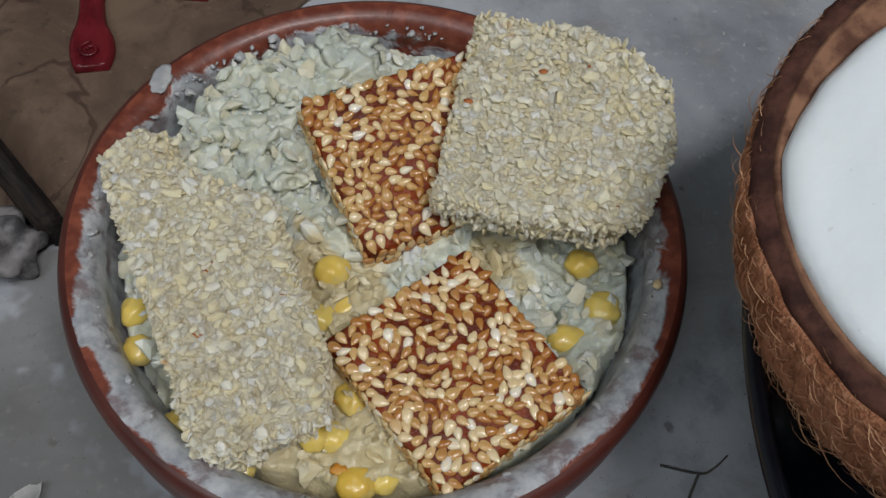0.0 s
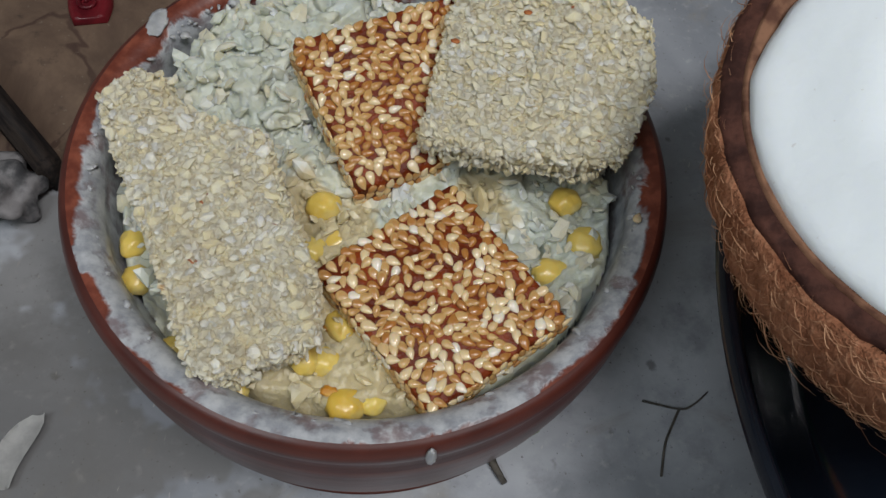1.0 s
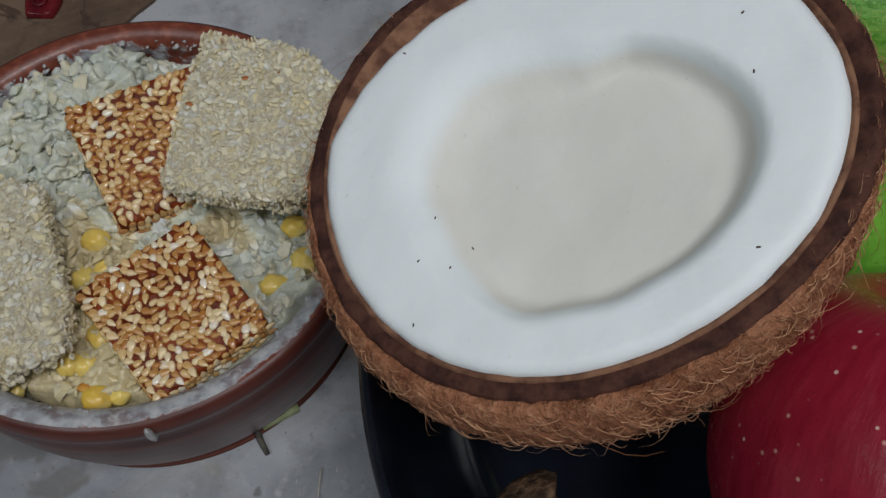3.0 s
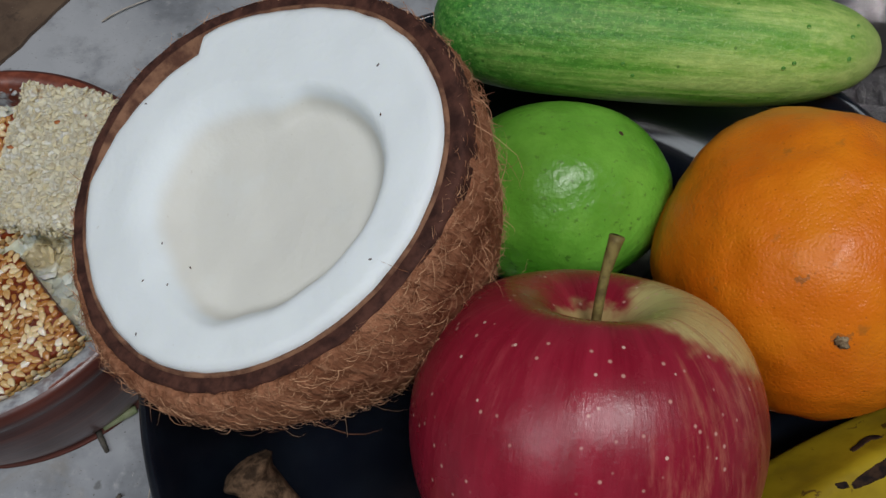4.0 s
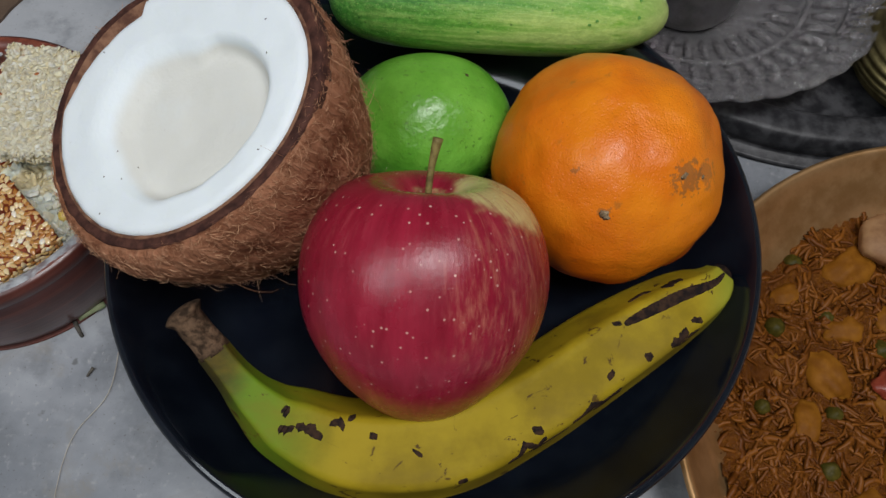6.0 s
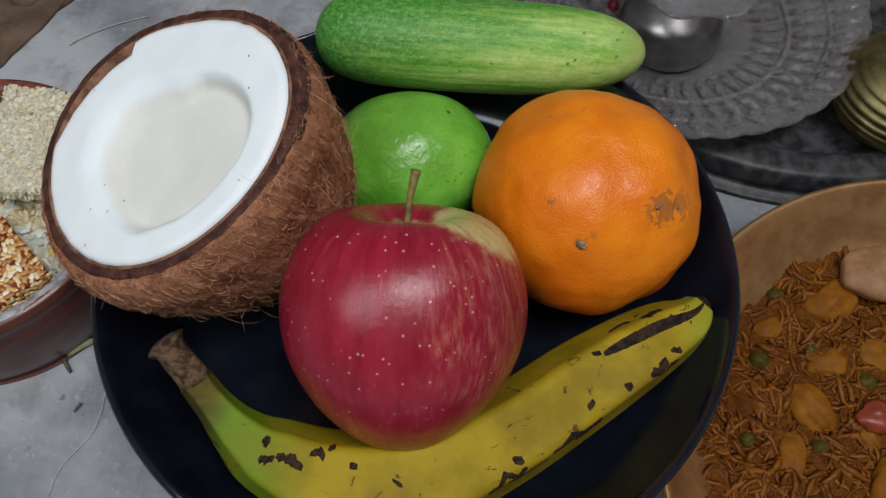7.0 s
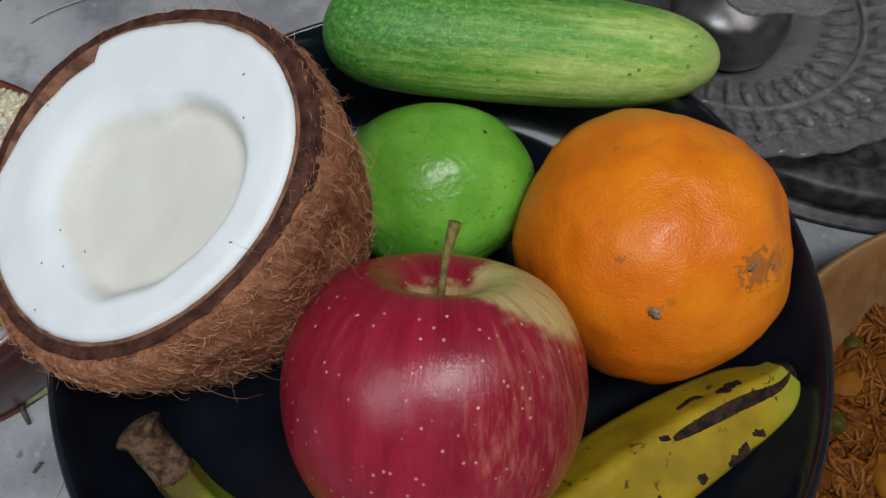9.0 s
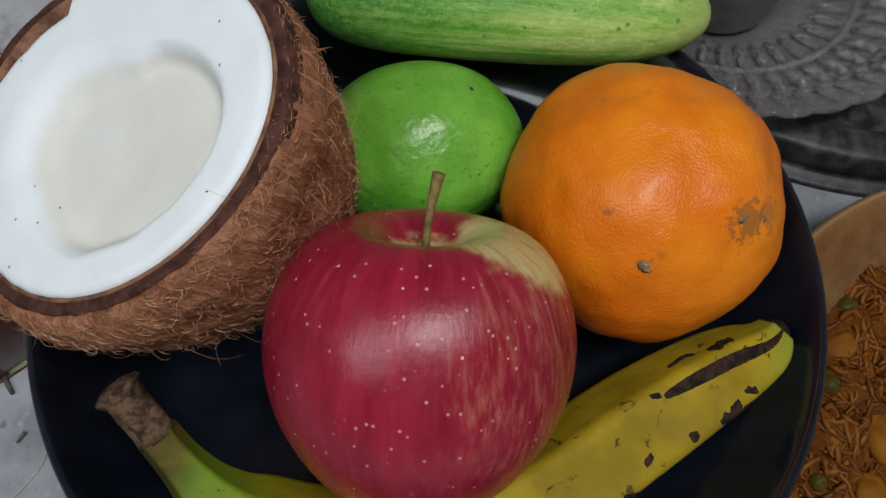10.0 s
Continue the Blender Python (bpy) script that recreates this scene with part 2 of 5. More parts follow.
def m_apple():
    m = Mat("red_apple_skin", 0.34, 0, 0.12, 0.4)
    m.b.inputs["Coat Roughness"].default_value = 0.3
    unit = m.t.nodes.new("ShaderNodeVectorMath")
    unit.operation = "NORMALIZE"
    m.link(m.mapped((1, 1, 0)), unit.inputs[0])
    spread = m.t.nodes.new("ShaderNodeVectorMath")
    spread.operation = "MULTIPLY_ADD"
    m.link(unit.outputs[0], spread.inputs[0])
    spread.inputs[1].default_value = (0.034, 0.034, 0.034)
    m.link(m.mapped((0.03, 0.03, 0.20)), spread.inputs[2])

    def meridian(scale, detail):
        n = m.t.nodes.new("ShaderNodeTexNoise")
        n.inputs["Scale"].default_value, n.inputs["Detail"].default_value, n.inputs["Roughness"].default_value = scale, detail, 0.68
        m.link(spread.outputs[0], n.inputs["Vector"])
        return n.outputs["Fac"]

    streak, fine = meridian(240, 6.0), meridian(640, 6.0)
    c = m.mix(m.ramp(streak, 0.22, 0.80), (0.215, 0.006, 0.020), (0.33, 0.016, 0.040))
    c = m.mix(m.math("MULTIPLY", m.ramp(fine, 0.46, 0.80, 0, 0.42), m.ramp(m.noise(75, 4), 0.4, 0.65)), c, (0.46, 0.09, 0.10))
    c = m.mix(m.ramp(m.noise(26, 4, 0.6), 0.45, 0.7, 0, 0.4), c, (0.16, 0.004, 0.014))
    side = m.near((0.027, -0.024, 0.008), 0.025, 0.3, 60)
    c = m.mix(m.math("MULTIPLY", side, m.ramp(fine, 0.40, 0.76, 0, 0.5)), c, (0.52, 0.20, 0.12))
    top = m.near((0.021, -0.004, 0.033), 0.0175, 0.22, 120)
    c = m.mix(m.math("MULTIPLY", top, m.ramp(fine, 0.22, 0.52)), c, (0.56, 0.47, 0.20))
    c = m.mix(m.near((0.0, 0.0, 0.025), 0.0085, 0.3, 200), c, (0.42, 0.30, 0.13))
    c = m.mix(m.ramp(m.cells(290), 0.05, 0.15, 0.75, 0.0), c, (0.66, 0.36, 0.30))
    c = m.mix(m.ramp(m.cells(170), 0.04, 0.075, 0.9, 0.0), c, (0.74, 0.50, 0.42))
    m.colour(c).rough(m.ramp(m.noise(90, 4), 0.35, 0.65, 0.22, 0.36))
    return m.bump(m.math("ADD", m.math("MULTIPLY", fine, 0.6), m.noise(150, 6, 0.65)), 0.30, 0.0008).m


def m_guava():
    m = Mat("green_guava_skin", 0.28, 0, 0.1, 0.4)
    a = m.noise(45, 5, 0.6)
    c = m.mix(m.ramp(a, 0.35, 0.68), (0.075, 0.33, 0.020), (0.175, 0.50, 0.055))
    c = m.mix(m.ramp(m.noise(480, 4, 0.6), 0.60, 0.68, 0, 0.7), c, (0.03, 0.12, 0.012))
    c = m.mix(m.ramp(m.noise(130, 5, 0.7), 0.45, 0.7, 0, 0.5), c, (0.06, 0.24, 0.018))
    # Paler, yellower green toward the top.
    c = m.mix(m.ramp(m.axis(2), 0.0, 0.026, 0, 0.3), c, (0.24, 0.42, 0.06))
    m.colour(c)
    return m.bump(m.math("ADD", m.noise(70, 4), m.math("MULTIPLY", m.noise(300, 4), 0.7)), 0.42, 0.0016).m


def m_cucumber():
    m = Mat("green_cucumber_skin", 0.46, 0, 0.0, 0.4)
    x = m.axis(0)
    s = m.noise(170, 6, 0.7, (0.09, 1, 1))
    dark = m.mix(m.ramp(m.noise(620, 6, 0.75, (0.7, 1, 1)), 0.4, 0.65), (0.026, 0.165, 0.020), (0.12, 0.38, 0.06))
    pale = m.mix(m.ramp(s, 0.38, 0.62), (0.18, 0.42, 0.04), (0.46, 0.62, 0.17))
    k = m.math("ADD", m.math("MULTIPLY", x, 9.0), m.math("MULTIPLY", m.math("SUBTRACT", s, 0.5), 1.6))
    k = m.math("ADD", k, m.math("MULTIPLY", m.axis(1), -22.0))
    c = m.mix(m.ramp(k, -0.38, 0.62), dark, pale)
    c = m.mix(m.ramp(m.noise(420, 5, 0.75, (0.6, 1, 1)), 0.42, 0.62, 0.28, 0.0), c, (0.055, 0.22, 0.022))
    c = m.mix(m.ramp(m.noise(1100, 3, 0.7), 0.56, 0.68, 0, 0.5), c, (0.40, 0.58, 0.19))
    c = m.mix(m.math("MULTIPLY", m.ramp(x, 0.040, 0.062), 0.7), c, (0.38, 0.46, 0.15))
    c = m.mix(m.ramp(m.cells(170), 0.04, 0.11, 0.6, 0.0), c, (0.02, 0.085, 0.012))
    m.colour(c)
    return m.bump(m.math("ADD", m.noise(420, 5, 0.7), s), 0.45, 0.0010).m


def m_banana():
    m = Mat("ripe_banana_peel", 0.58, 0, 0.0, 0.12)
    a, s = m.noise(55, 5, 0.6), m.noise(160, 5, 0.6, (0.2, 0.5, 1))
    c = m.mix(m.ramp(a, 0.35, 0.65), (0.235, 0.165, 0.007), (0.345, 0.25, 0.012))
    x = m.axis(0)
    neck = m.math("ADD", x, m.math("MULTIPLY", m.math("SUBTRACT", s, 0.5), 0.016))
    c = m.mix(m.ramp(neck, -0.054, -0.024, 1.0, 0.0), c, (0.13, 0.23, 0.012))
    c = m.mix(m.ramp(neck, -0.066, -0.052, 1.0, 0.0), c, (0.050, 0.042, 0.014))
    c = m.mix(m.ramp(x, 0.084, 0.100, 0, 0.8), c, (0.24, 0.28, 0.03))
    c = m.mix(m.math("MULTIPLY", m.ramp(m.noise(130, 5, 0.65, (1, 1, 1), 0.8), 0.625, 0.66), 0.9), c, (0.055, 0.024, 0.008))
    c = m.mix(m.math("MULTIPLY", m.ramp(m.noise(38, 6, 0.7, (0.6, 1, 1)), 0.45, 0.7), 0.55), c, (0.20, 0.135, 0.016))
    m.colour(c)
    return m.bump(s, 0.15, 0.0006).m


def m_glass(name, tint, rough):
    m = Mat(name, rough)
    m.b.inputs["Transmission Weight"].default_value = 0.92
    m.b.inputs["IOR"].default_value = 1.5
    m.colour(tint)
    return m.bump(m.math("ADD", m.cells(210), m.noise(240, 3)), 0.8, 0.0022).m


def m_curry():
    m = Mat("orange_cabbage_curry", 0.45, 0, 0.0, 0.2)
    a, b = m.noise(75, 5, 0.6, None, 0.8), m.noise(420, 4, 0.6, None, 2.5)
    c = m.mix(m.ramp(a, 0.35, 0.65), (0.095, 0.026, 0.002), (0.16, 0.050, 0.005))
    c = m.mix(m.ramp(b, 0.48, 0.72, 0, 0.7), c, (0.26, 0.095, 0.006))
    c = m.mix(m.ramp(m.noise(110, 4), 0.60, 0.74, 0, 0.6), c, (0.05, 0.016, 0.002))
    m.colour(c)
    return m.bump(b, 0.8, 0.002).m


def m_sheet():
    m = Mat("beige_mottled_sheet", 0.6)
    a, b = m.noise(34, 6, 0.65, None, 0.6), m.noise(150, 5, 0.65)
    c = m.mix(m.ramp(a, 0.35, 0.66), (0.080, 0.050, 0.034), (0.150, 0.100, 0.066))
    c = m.mix(m.ramp(b, 0.56, 0.70, 0, 0.7), c, (0.035, 0.024, 0.018))
    vein = m.math("ABSOLUTE", m.math("SUBTRACT", m.noise(22, 4, 0.5, None, 0.8), 0.5))
    c = m.mix(m.ramp(vein, 0.004, 0.016, 0.75, 0.0), c, (0.045, 0.022, 0.016))
    c = m.mix(m.ramp(m.noise(700, 3), 0.66, 0.75, 0, 0.5), c, (0.22, 0.19, 0.15))
    m.colour(c)
    return m.bump(b, 0.2, 0.0005).m


MARBLE, TERRA, SLIP, MILK, MASH = m_marble(), m_terracotta(), m_slip(), m_milk(), m_mash()
FLAKE, CORN, CARAMEL, SEED, PUFF = m_flake(), m_corn(), m_caramel(), m_seed(), m_puff()
SEED_JOINED, PUFF_CORE = m_seed(True), m_puff(False)
FLESH, HUSK, FIBRE, ORANGE, APPLE = m_flesh(), m_husk(), m_fibre(), m_orange(), m_apple()
GUAVA, CUCUMBER, BANANA = m_guava(), m_cucumber(), m_banana()
SHELL = m_plain("dark_coconut_shell", (0.036, 0.015, 0.012), (0.092, 0.038, 0.027), 240, 0.75, 0, 0, 0.8, None, 0.0008, 0.15)
TESTA = m_plain("tan_coconut_skin", (0.10, 0.045, 0.030), (0.25, 0.13, 0.078), 220, 0.8, 0, 0, 0.6, None, 0.0006, 0.15)
BLACK = m_plain("black_glazed_ceramic", (0.004, 0.006, 0.011), (0.007, 0.010, 0.016), 60, 0.13, 0.25, 0, 0.02, None, 0.0005, 0.55)
STALK = m_plain("brown_green_stalk", (0.11, 0.075, 0.025), (0.24, 0.19, 0.06), 400, 0.6, 0, 0, 0.5)
STUB = m_plain("dried_brown_stalk", (0.035, 0.022, 0.014), (0.15, 0.092, 0.056), 330, 0.9, 0, 0, 1.0, None, 0.0014, 0.1)
BRUISE = m_plain("black_bruise", (0.010, 0.007, 0.007), (0.045, 0.024, 0.014), 420, 0.8, 0, 0, 0.3, None, 0.0005, 0.12)
SCAR = m_plain("grey_peel_scar", (0.13, 0.08, 0.04), (0.34, 0.25, 0.15), 900, 0.8, 0, 0, 0.8, None, 0.0005, 0.15)
CRYSTAL = m_glass("pressed_crystal_glass", (0.93, 0.90, 0.92), 0.02)
STEEL = m_plain("dull_steel", (0.20, 0.195, 0.195), (0.34, 0.33, 0.33), 60, 0.34, 0, 1.0, 0.1)
BRASS = m_plain("worn_brass", (0.34, 0.185, 0.072), (0.47, 0.28, 0.13), 70, 0.42, 0, 0.75, 0.3)
OLDBRASS = m_plain("tarnished_brass", (0.17, 0.14, 0.06), (0.30, 0.25, 0.12), 90, 0.5, 0, 1.0, 0.2)
TRAY = m_plain("black_stone_tray", (0.014, 0.014, 0.016), (0.055, 0.055, 0.058), 130, 0.45, 0, 0, 0.4)
PAPER = m_sheet()
RED = m_plain("dark_red_enamel", (0.07, 0.004, 0.008), (0.14, 0.010, 0.015), 120, 0.4, 0.1)
DARKWOOD = m_plain("blackened_wood", (0.008, 0.006, 0.006), (0.026, 0.019, 0.015), 90, 0.7, 0, 0, 0.5, (1, 8, 8), 0.0005, 0.2)
GREYROCK = m_plain("grey_lumpy_stone", (0.05, 0.05, 0.052), (0.22, 0.21, 0.21), 180, 0.5, 0, 0, 0.8)
TWIG = m_plain("dry_dark_twig", (0.035, 0.032, 0.028), (0.10, 0.09, 0.075), 300, 0.8)
LEAF = m_plain("wilted_green_leaf", (0.20, 0.26, 0.12), (0.34, 0.38, 0.22), 200, 0.6)
HAIR = m_plain("pale_fibre", (0.36, 0.33, 0.28), (0.50, 0.46, 0.40), 200, 0.5)
WHITEBIT = m_plain("white_shaving", (0.46, 0.46, 0.45), (0.62, 0.62, 0.60), 150, 0.6, 0, 0, 0.4)
WALLPAINT = m_plain("cream_wall_paint", (0.60, 0.58, 0.54), (0.66, 0.64, 0.60), 3, 0.8)
CURRY = m_curry()
TOASTED = m_plain("toasted_red_brown", (0.30, 0.085, 0.025), (0.46, 0.17, 0.05), 400, 0.6)
PEA = m_plain("dull_green_pea", (0.040, 0.034, 0.004), (0.080, 0.060, 0.008), 200, 0.5, 0, 0, 0.2, None, 0.0005, 0.15)
STAIN = m_plain("orange_turmeric_stain", (0.50, 0.20, 0.02), (0.62, 0.36, 0.08), 300, 0.4)
POTATO = m_plain("yellow_potato", (0.16, 0.055, 0.004), (0.24, 0.092, 0.008), 120, 0.6, 0, 0, 0.2, None, 0.0005, 0.12)
TOMATO = m_plain("red_tomato_skin", (0.18, 0.03, 0.015), (0.26, 0.05, 0.025), 120, 0.35)
BREAD = m_plain("pale_fried_bread", (0.22, 0.11, 0.05), (0.32, 0.18, 0.085), 120, 0.6)


def m_shred():
    m = Mat("cabbage_shreds", 0.5, 0, 0.0, 0.2)
    m.colour(m.mix(m.island(), (0.105, 0.030, 0.003), (0.20, 0.066, 0.007)))
    return m.m


SHRED = m_shred()


# ---- mesh helpers ----
def mesh_of(bm, mat, smooth=True):
    me = bpy.data.meshes.new("mesh")
    if smooth:
        for f in bm.faces:
            f.smooth = True
    bm.to_mesh(me)
    bm.free()
    me.materials.append(mat)
    return me


def part(name, bm, mat, parent, label="", m=None, smooth=True):
    ob = new(name, bm if isinstance(bm, bpy.types.Mesh) else mesh_of(bm, mat, smooth))
    ob.parent = parent
    if m is not None:
        ob.matrix_basis = m
    return tagged(ob, label)


def thing(name, label, category, m=None, group="", kind=""):
    ob = new(name)
    ob.empty_display_size = 0.01
    if m is not None:
        ob.matrix_basis = m
    return tagged(ob, label, category, group, kind)


def lathe(profile, n=96, wobble=None, closed=False):
    """Turns (radius, height) pairs round z. wobble(angle, k) gives a factor for the radius."""
    bm = bmesh.new()
    rings = []
    for k, (r, z) in enumerate(profile):
        if r < 1e-6:
            rings.append([bm.verts.new((0, 0, z))])
            continue
        row = []
        for i in range(n):
            a = 2 * math.pi * i / n
            q = r * (wobble(a, k) if wobble else 1.0)
            row.append(bm.verts.new((q * math.cos(a), q * math.sin(a), z)))
        rings.append(row)
    pairs = list(zip(rings, rings[1:]))
    if closed:
        pairs.append((rings[-1], rings[0]))
    for a, b in pairs:
        for i in range(n):
            j = (i + 1) % n
            if len(a) == 1 and len(b) == 1:
                continue
            if len(a) == 1:
                bm.faces.new((a[0], b[i], b[j]))
            elif len(b) == 1:
                bm.faces.new((a[i], b[0], a[j]))
            else:
                bm.faces.new((a[i], b[i], b[j], a[j]))
    bmesh.ops.recalc_face_normals(bm, faces=bm.faces)
    return bm


def smooth_profile(points, steps=6):
    """A rounded profile through the given (radius, height) points."""
    out = []
    p = [points[0], *points, points[-1]]
    for i in range(1, len(p) - 2):
        for s in range(steps):
            t = s / steps
            q = []
            for k in (0, 1):
                a, b, c, d = p[i - 1][k], p[i][k], p[i + 1][k], p[i + 2][k]
                q.append(0.5 * (2 * b + (c - a) * t + (2 * a - 5 * b + 4 * c - d) * t * t + (3 * b - a - 3 * c + d) * t ** 3))
            out.append((max(q[0], 0.0), q[1]))
    out.append(points[-1])
    return out


def tube(points, radii, n=8, section=None, cap=True):
    """A swept tube through points; section(angle, k) scales the radius."""
    bm = bmesh.new()
    pts = [Vector(p) for p in points]
    rings = []
    side = None
    for k, p in enumerate(pts):
        d = (pts[min(k + 1, len(pts) - 1)] - pts[max(k - 1, 0)]).normalized()
        if side is None:
            side = d.cross(Vector((0, 0, 1)))
            if side.length < 0.1:
                side = d.cross(Vector((1, 0, 0)))
        side = (side - d * side.dot(d)).normalized()
        up = side.cross(d)
        r = radii[k]
        rings.append([bm.verts.new(p + (side * math.cos(a) + up * math.sin(a)) * r * (section(a, k) if section else 1.0))
                      for a in (2 * math.pi * i / n for i in range(n))])
    for a, b in zip(rings, rings[1:]):
        for i in range(n):
            bm.faces.new((a[i], a[(i + 1) % n], b[(i + 1) % n], b[i]))
    if cap:
        bm.faces.new(rings[0])
        bm.faces.new(rings[-1])
    bmesh.ops.recalc_face_normals(bm, faces=bm.faces)
    return bm


def curve_points(points, steps=8):
    """Points of a smooth curve through the given ones (any dimension)."""
    p = [points[0], *points, points[-1]]
    out = []
    for i in range(1, len(p) - 2):
        for s in range(steps):
            t = s / steps
            out.append(tuple(0.5 * (2 * b + (c - a) * t + (2 * a - 5 * b + 4 * c - d) * t * t + (3 * b - a - 3 * c + d) * t ** 3)
                             for a, b, c, d in zip(p[i - 1], p[i], p[i + 1], p[i + 2])))
    out.append(tuple(points[-1]))
    return out


def ball(radii, lumps=0.0, scale=30.0, seed=0.0, u=48, v=32):
    bm = bmesh.new()
    bmesh.ops.create_uvsphere(bm, u_segments=u, v_segments=v, radius=1.0)
    for w in bm.verts:
        d = w.co.normalized()
        k = 1.0 + lumps * noise.noise(d * scale + Vector((seed, seed * 2, seed * 3)))
        w.co = Vector((d.x * radii[0], d.y * radii[1], d.z * radii[2])) * k
    return bm


def prism(outline, bottom, bevel=0.001):
    """A slab from an outline of (x, y, z) top points down by bottom."""
    bm = bmesh.new()
    top = [bm.verts.new(p) for p in outline]
    low = [bm.verts.new((p[0], p[1], p[2] - bottom)) for p in outline]
    bm.faces.new(top)
    bm.faces.new(low[::-1])
    for i in range(len(top)):
        j = (i + 1) % len(top)
        bm.faces.new((top[i], low[i], low[j], top[j]))
    bmesh.ops.recalc_face_normals(bm, faces=bm.faces)
    bmesh.ops.bevel(bm, geom=bm.edges[:] + bm.verts[:], offset=bevel, segments=2, affect="EDGES", profile=0.6)
    return bm


def small_blob(seed, squash=(1, 1, 1), rough=0.35, level=1):
    """Vertices and faces of one irregular pebble, about 1 across."""
    bm = bmesh.new()
    bmesh.ops.create_icosphere(bm, subdivisions=level, radius=0.5)
    r = random.Random(seed)
    for w in bm.verts:
        k = 1 + rough * ((r.random() - 0.5) if level == 1 else 1.3 * noise.noise(w.co * 3.2 + Vector((seed * 3.7, 1, 2))))
        if level > 3:
            k += 0.16 * noise.noise(w.co * 11 + Vector((seed, 5, 3))) - 0.14 * abs(noise.noise(w.co * 7 + Vector((seed, 9, 1))))
        w.co = Vector((w.co.x * squash[0], w.co.y * squash[1], w.co.z * squash[2])) * k
    bm.verts.ensure_lookup_table()
    vs = np.array([w.co[:] for w in bm.verts])
    fs = np.array([[w.index for w in f.verts] for f in bm.faces])
    bm.free()
    return vs, fs


def scatter_mesh(kinds, places, mat, smooth=True):
    """One joined mesh of many blobs: places are (position, rotation matrix 3x3, size)."""
    vs, fs, base = [], [], 0
    for i, (p, rot, size) in enumerate(places):
        v, f = kinds[i % len(kinds)]
        vs.append((v * size) @ np.array(rot).T + np.array(p))
        fs.append(f + base)
        base += len(v)
    vs, fs = np.concatenate(vs), np.concatenate(fs)
    me = bpy.data.meshes.new("mesh")
    me.from_pydata(vs.tolist(), [], fs.tolist())
    me.polygons.foreach_set("use_smooth", [smooth] * len(me.polygons))
    me.materials.append(mat)
    return me


def spin(r, tilt=1.0):
    return np.array(Euler((r.uniform(-tilt, tilt), r.uniform(-tilt, tilt), r.uniform(0, 6.283))).to_matrix())


def inside(poly, x, y):
    hit = False
    for i in range(len(poly)):
        x1, y1, x2, y2 = poly[i][0], poly[i][1], poly[i - 1][0], poly[i - 1][1]
        if (y1 > y) != (y2 > y) and x < (x2 - x1) * (y - y1) / (y2 - y1) + x1:
            hit = not hit
    return hit


def edge_gap(poly, x, y):
    best = 1.0
    for i in range(len(poly)):
        a, b, p = Vector(poly[i - 1][:2]), Vector(poly[i][:2]), Vector((x, y))
        t = max(0.0, min(1.0, (p - a).dot(b - a) / max((b - a).length_squared, 1e-12)))
        best = min(best, (p - a - (b - a) * t).length)
    return best


def plane_of(pts):
    """Coefficients of z = a + b x + c y through points."""
    p = np.array(pts)
    return np.linalg.lstsq(np.column_stack([np.ones(len(p)), p[:, 0], p[:, 1]]), p[:, 2], rcond=None)[0]


# ---- the room ----
def flat_slab(name, lo, hi, mat, label, category="structure"):
    bm = bmesh.new()
    bmesh.ops.create_cube(bm, size=1.0)
    for w in bm.verts:
        w.co = Vector([lo[k] if w.co[k] < 0 else hi[k] for k in range(3)])
    ob = new(name, mesh_of(bm, mat, False))
    return tagged(ob, label, category, "", "structure")


flat_slab("floor", (-2.0, -2.0, -0.05), (2.0, 2.6, 0.0), MARBLE, "grey stained marble floor", "floor")
flat_slab("wall_north", (-2.1, 2.6, 0.0), (2.1, 2.7, 2.6), WALLPAINT, "plain cream painted wall", "wall")
flat_slab("wall_south", (-2.1, -2.1, 0.0), (2.1, -2.0, 2.6), WALLPAINT, "plain cream painted wall", "wall")
flat_slab("wall_west", (-2.1, -2.0, 0.0), (-2.0, 2.6, 2.6), WALLPAINT, "plain cream painted wall", "wall")
flat_slab("wall_east", (2.0, -2.0, 0.0), (2.1, 2.6, 2.6), WALLPAINT, "plain cream painted wall", "wall")
flat_slab("ceiling", (-2.1, -2.1, 2.6), (2.1, 2.7, 2.7), WALLPAINT, "plain cream ceiling", "ceiling")


# ---- terracotta bowl and what lies in it ----
BOWL = Vector((-0.1730, 0.0289, 0.0))
BOWL_R, BOWL_H = 0.0605, 0.046


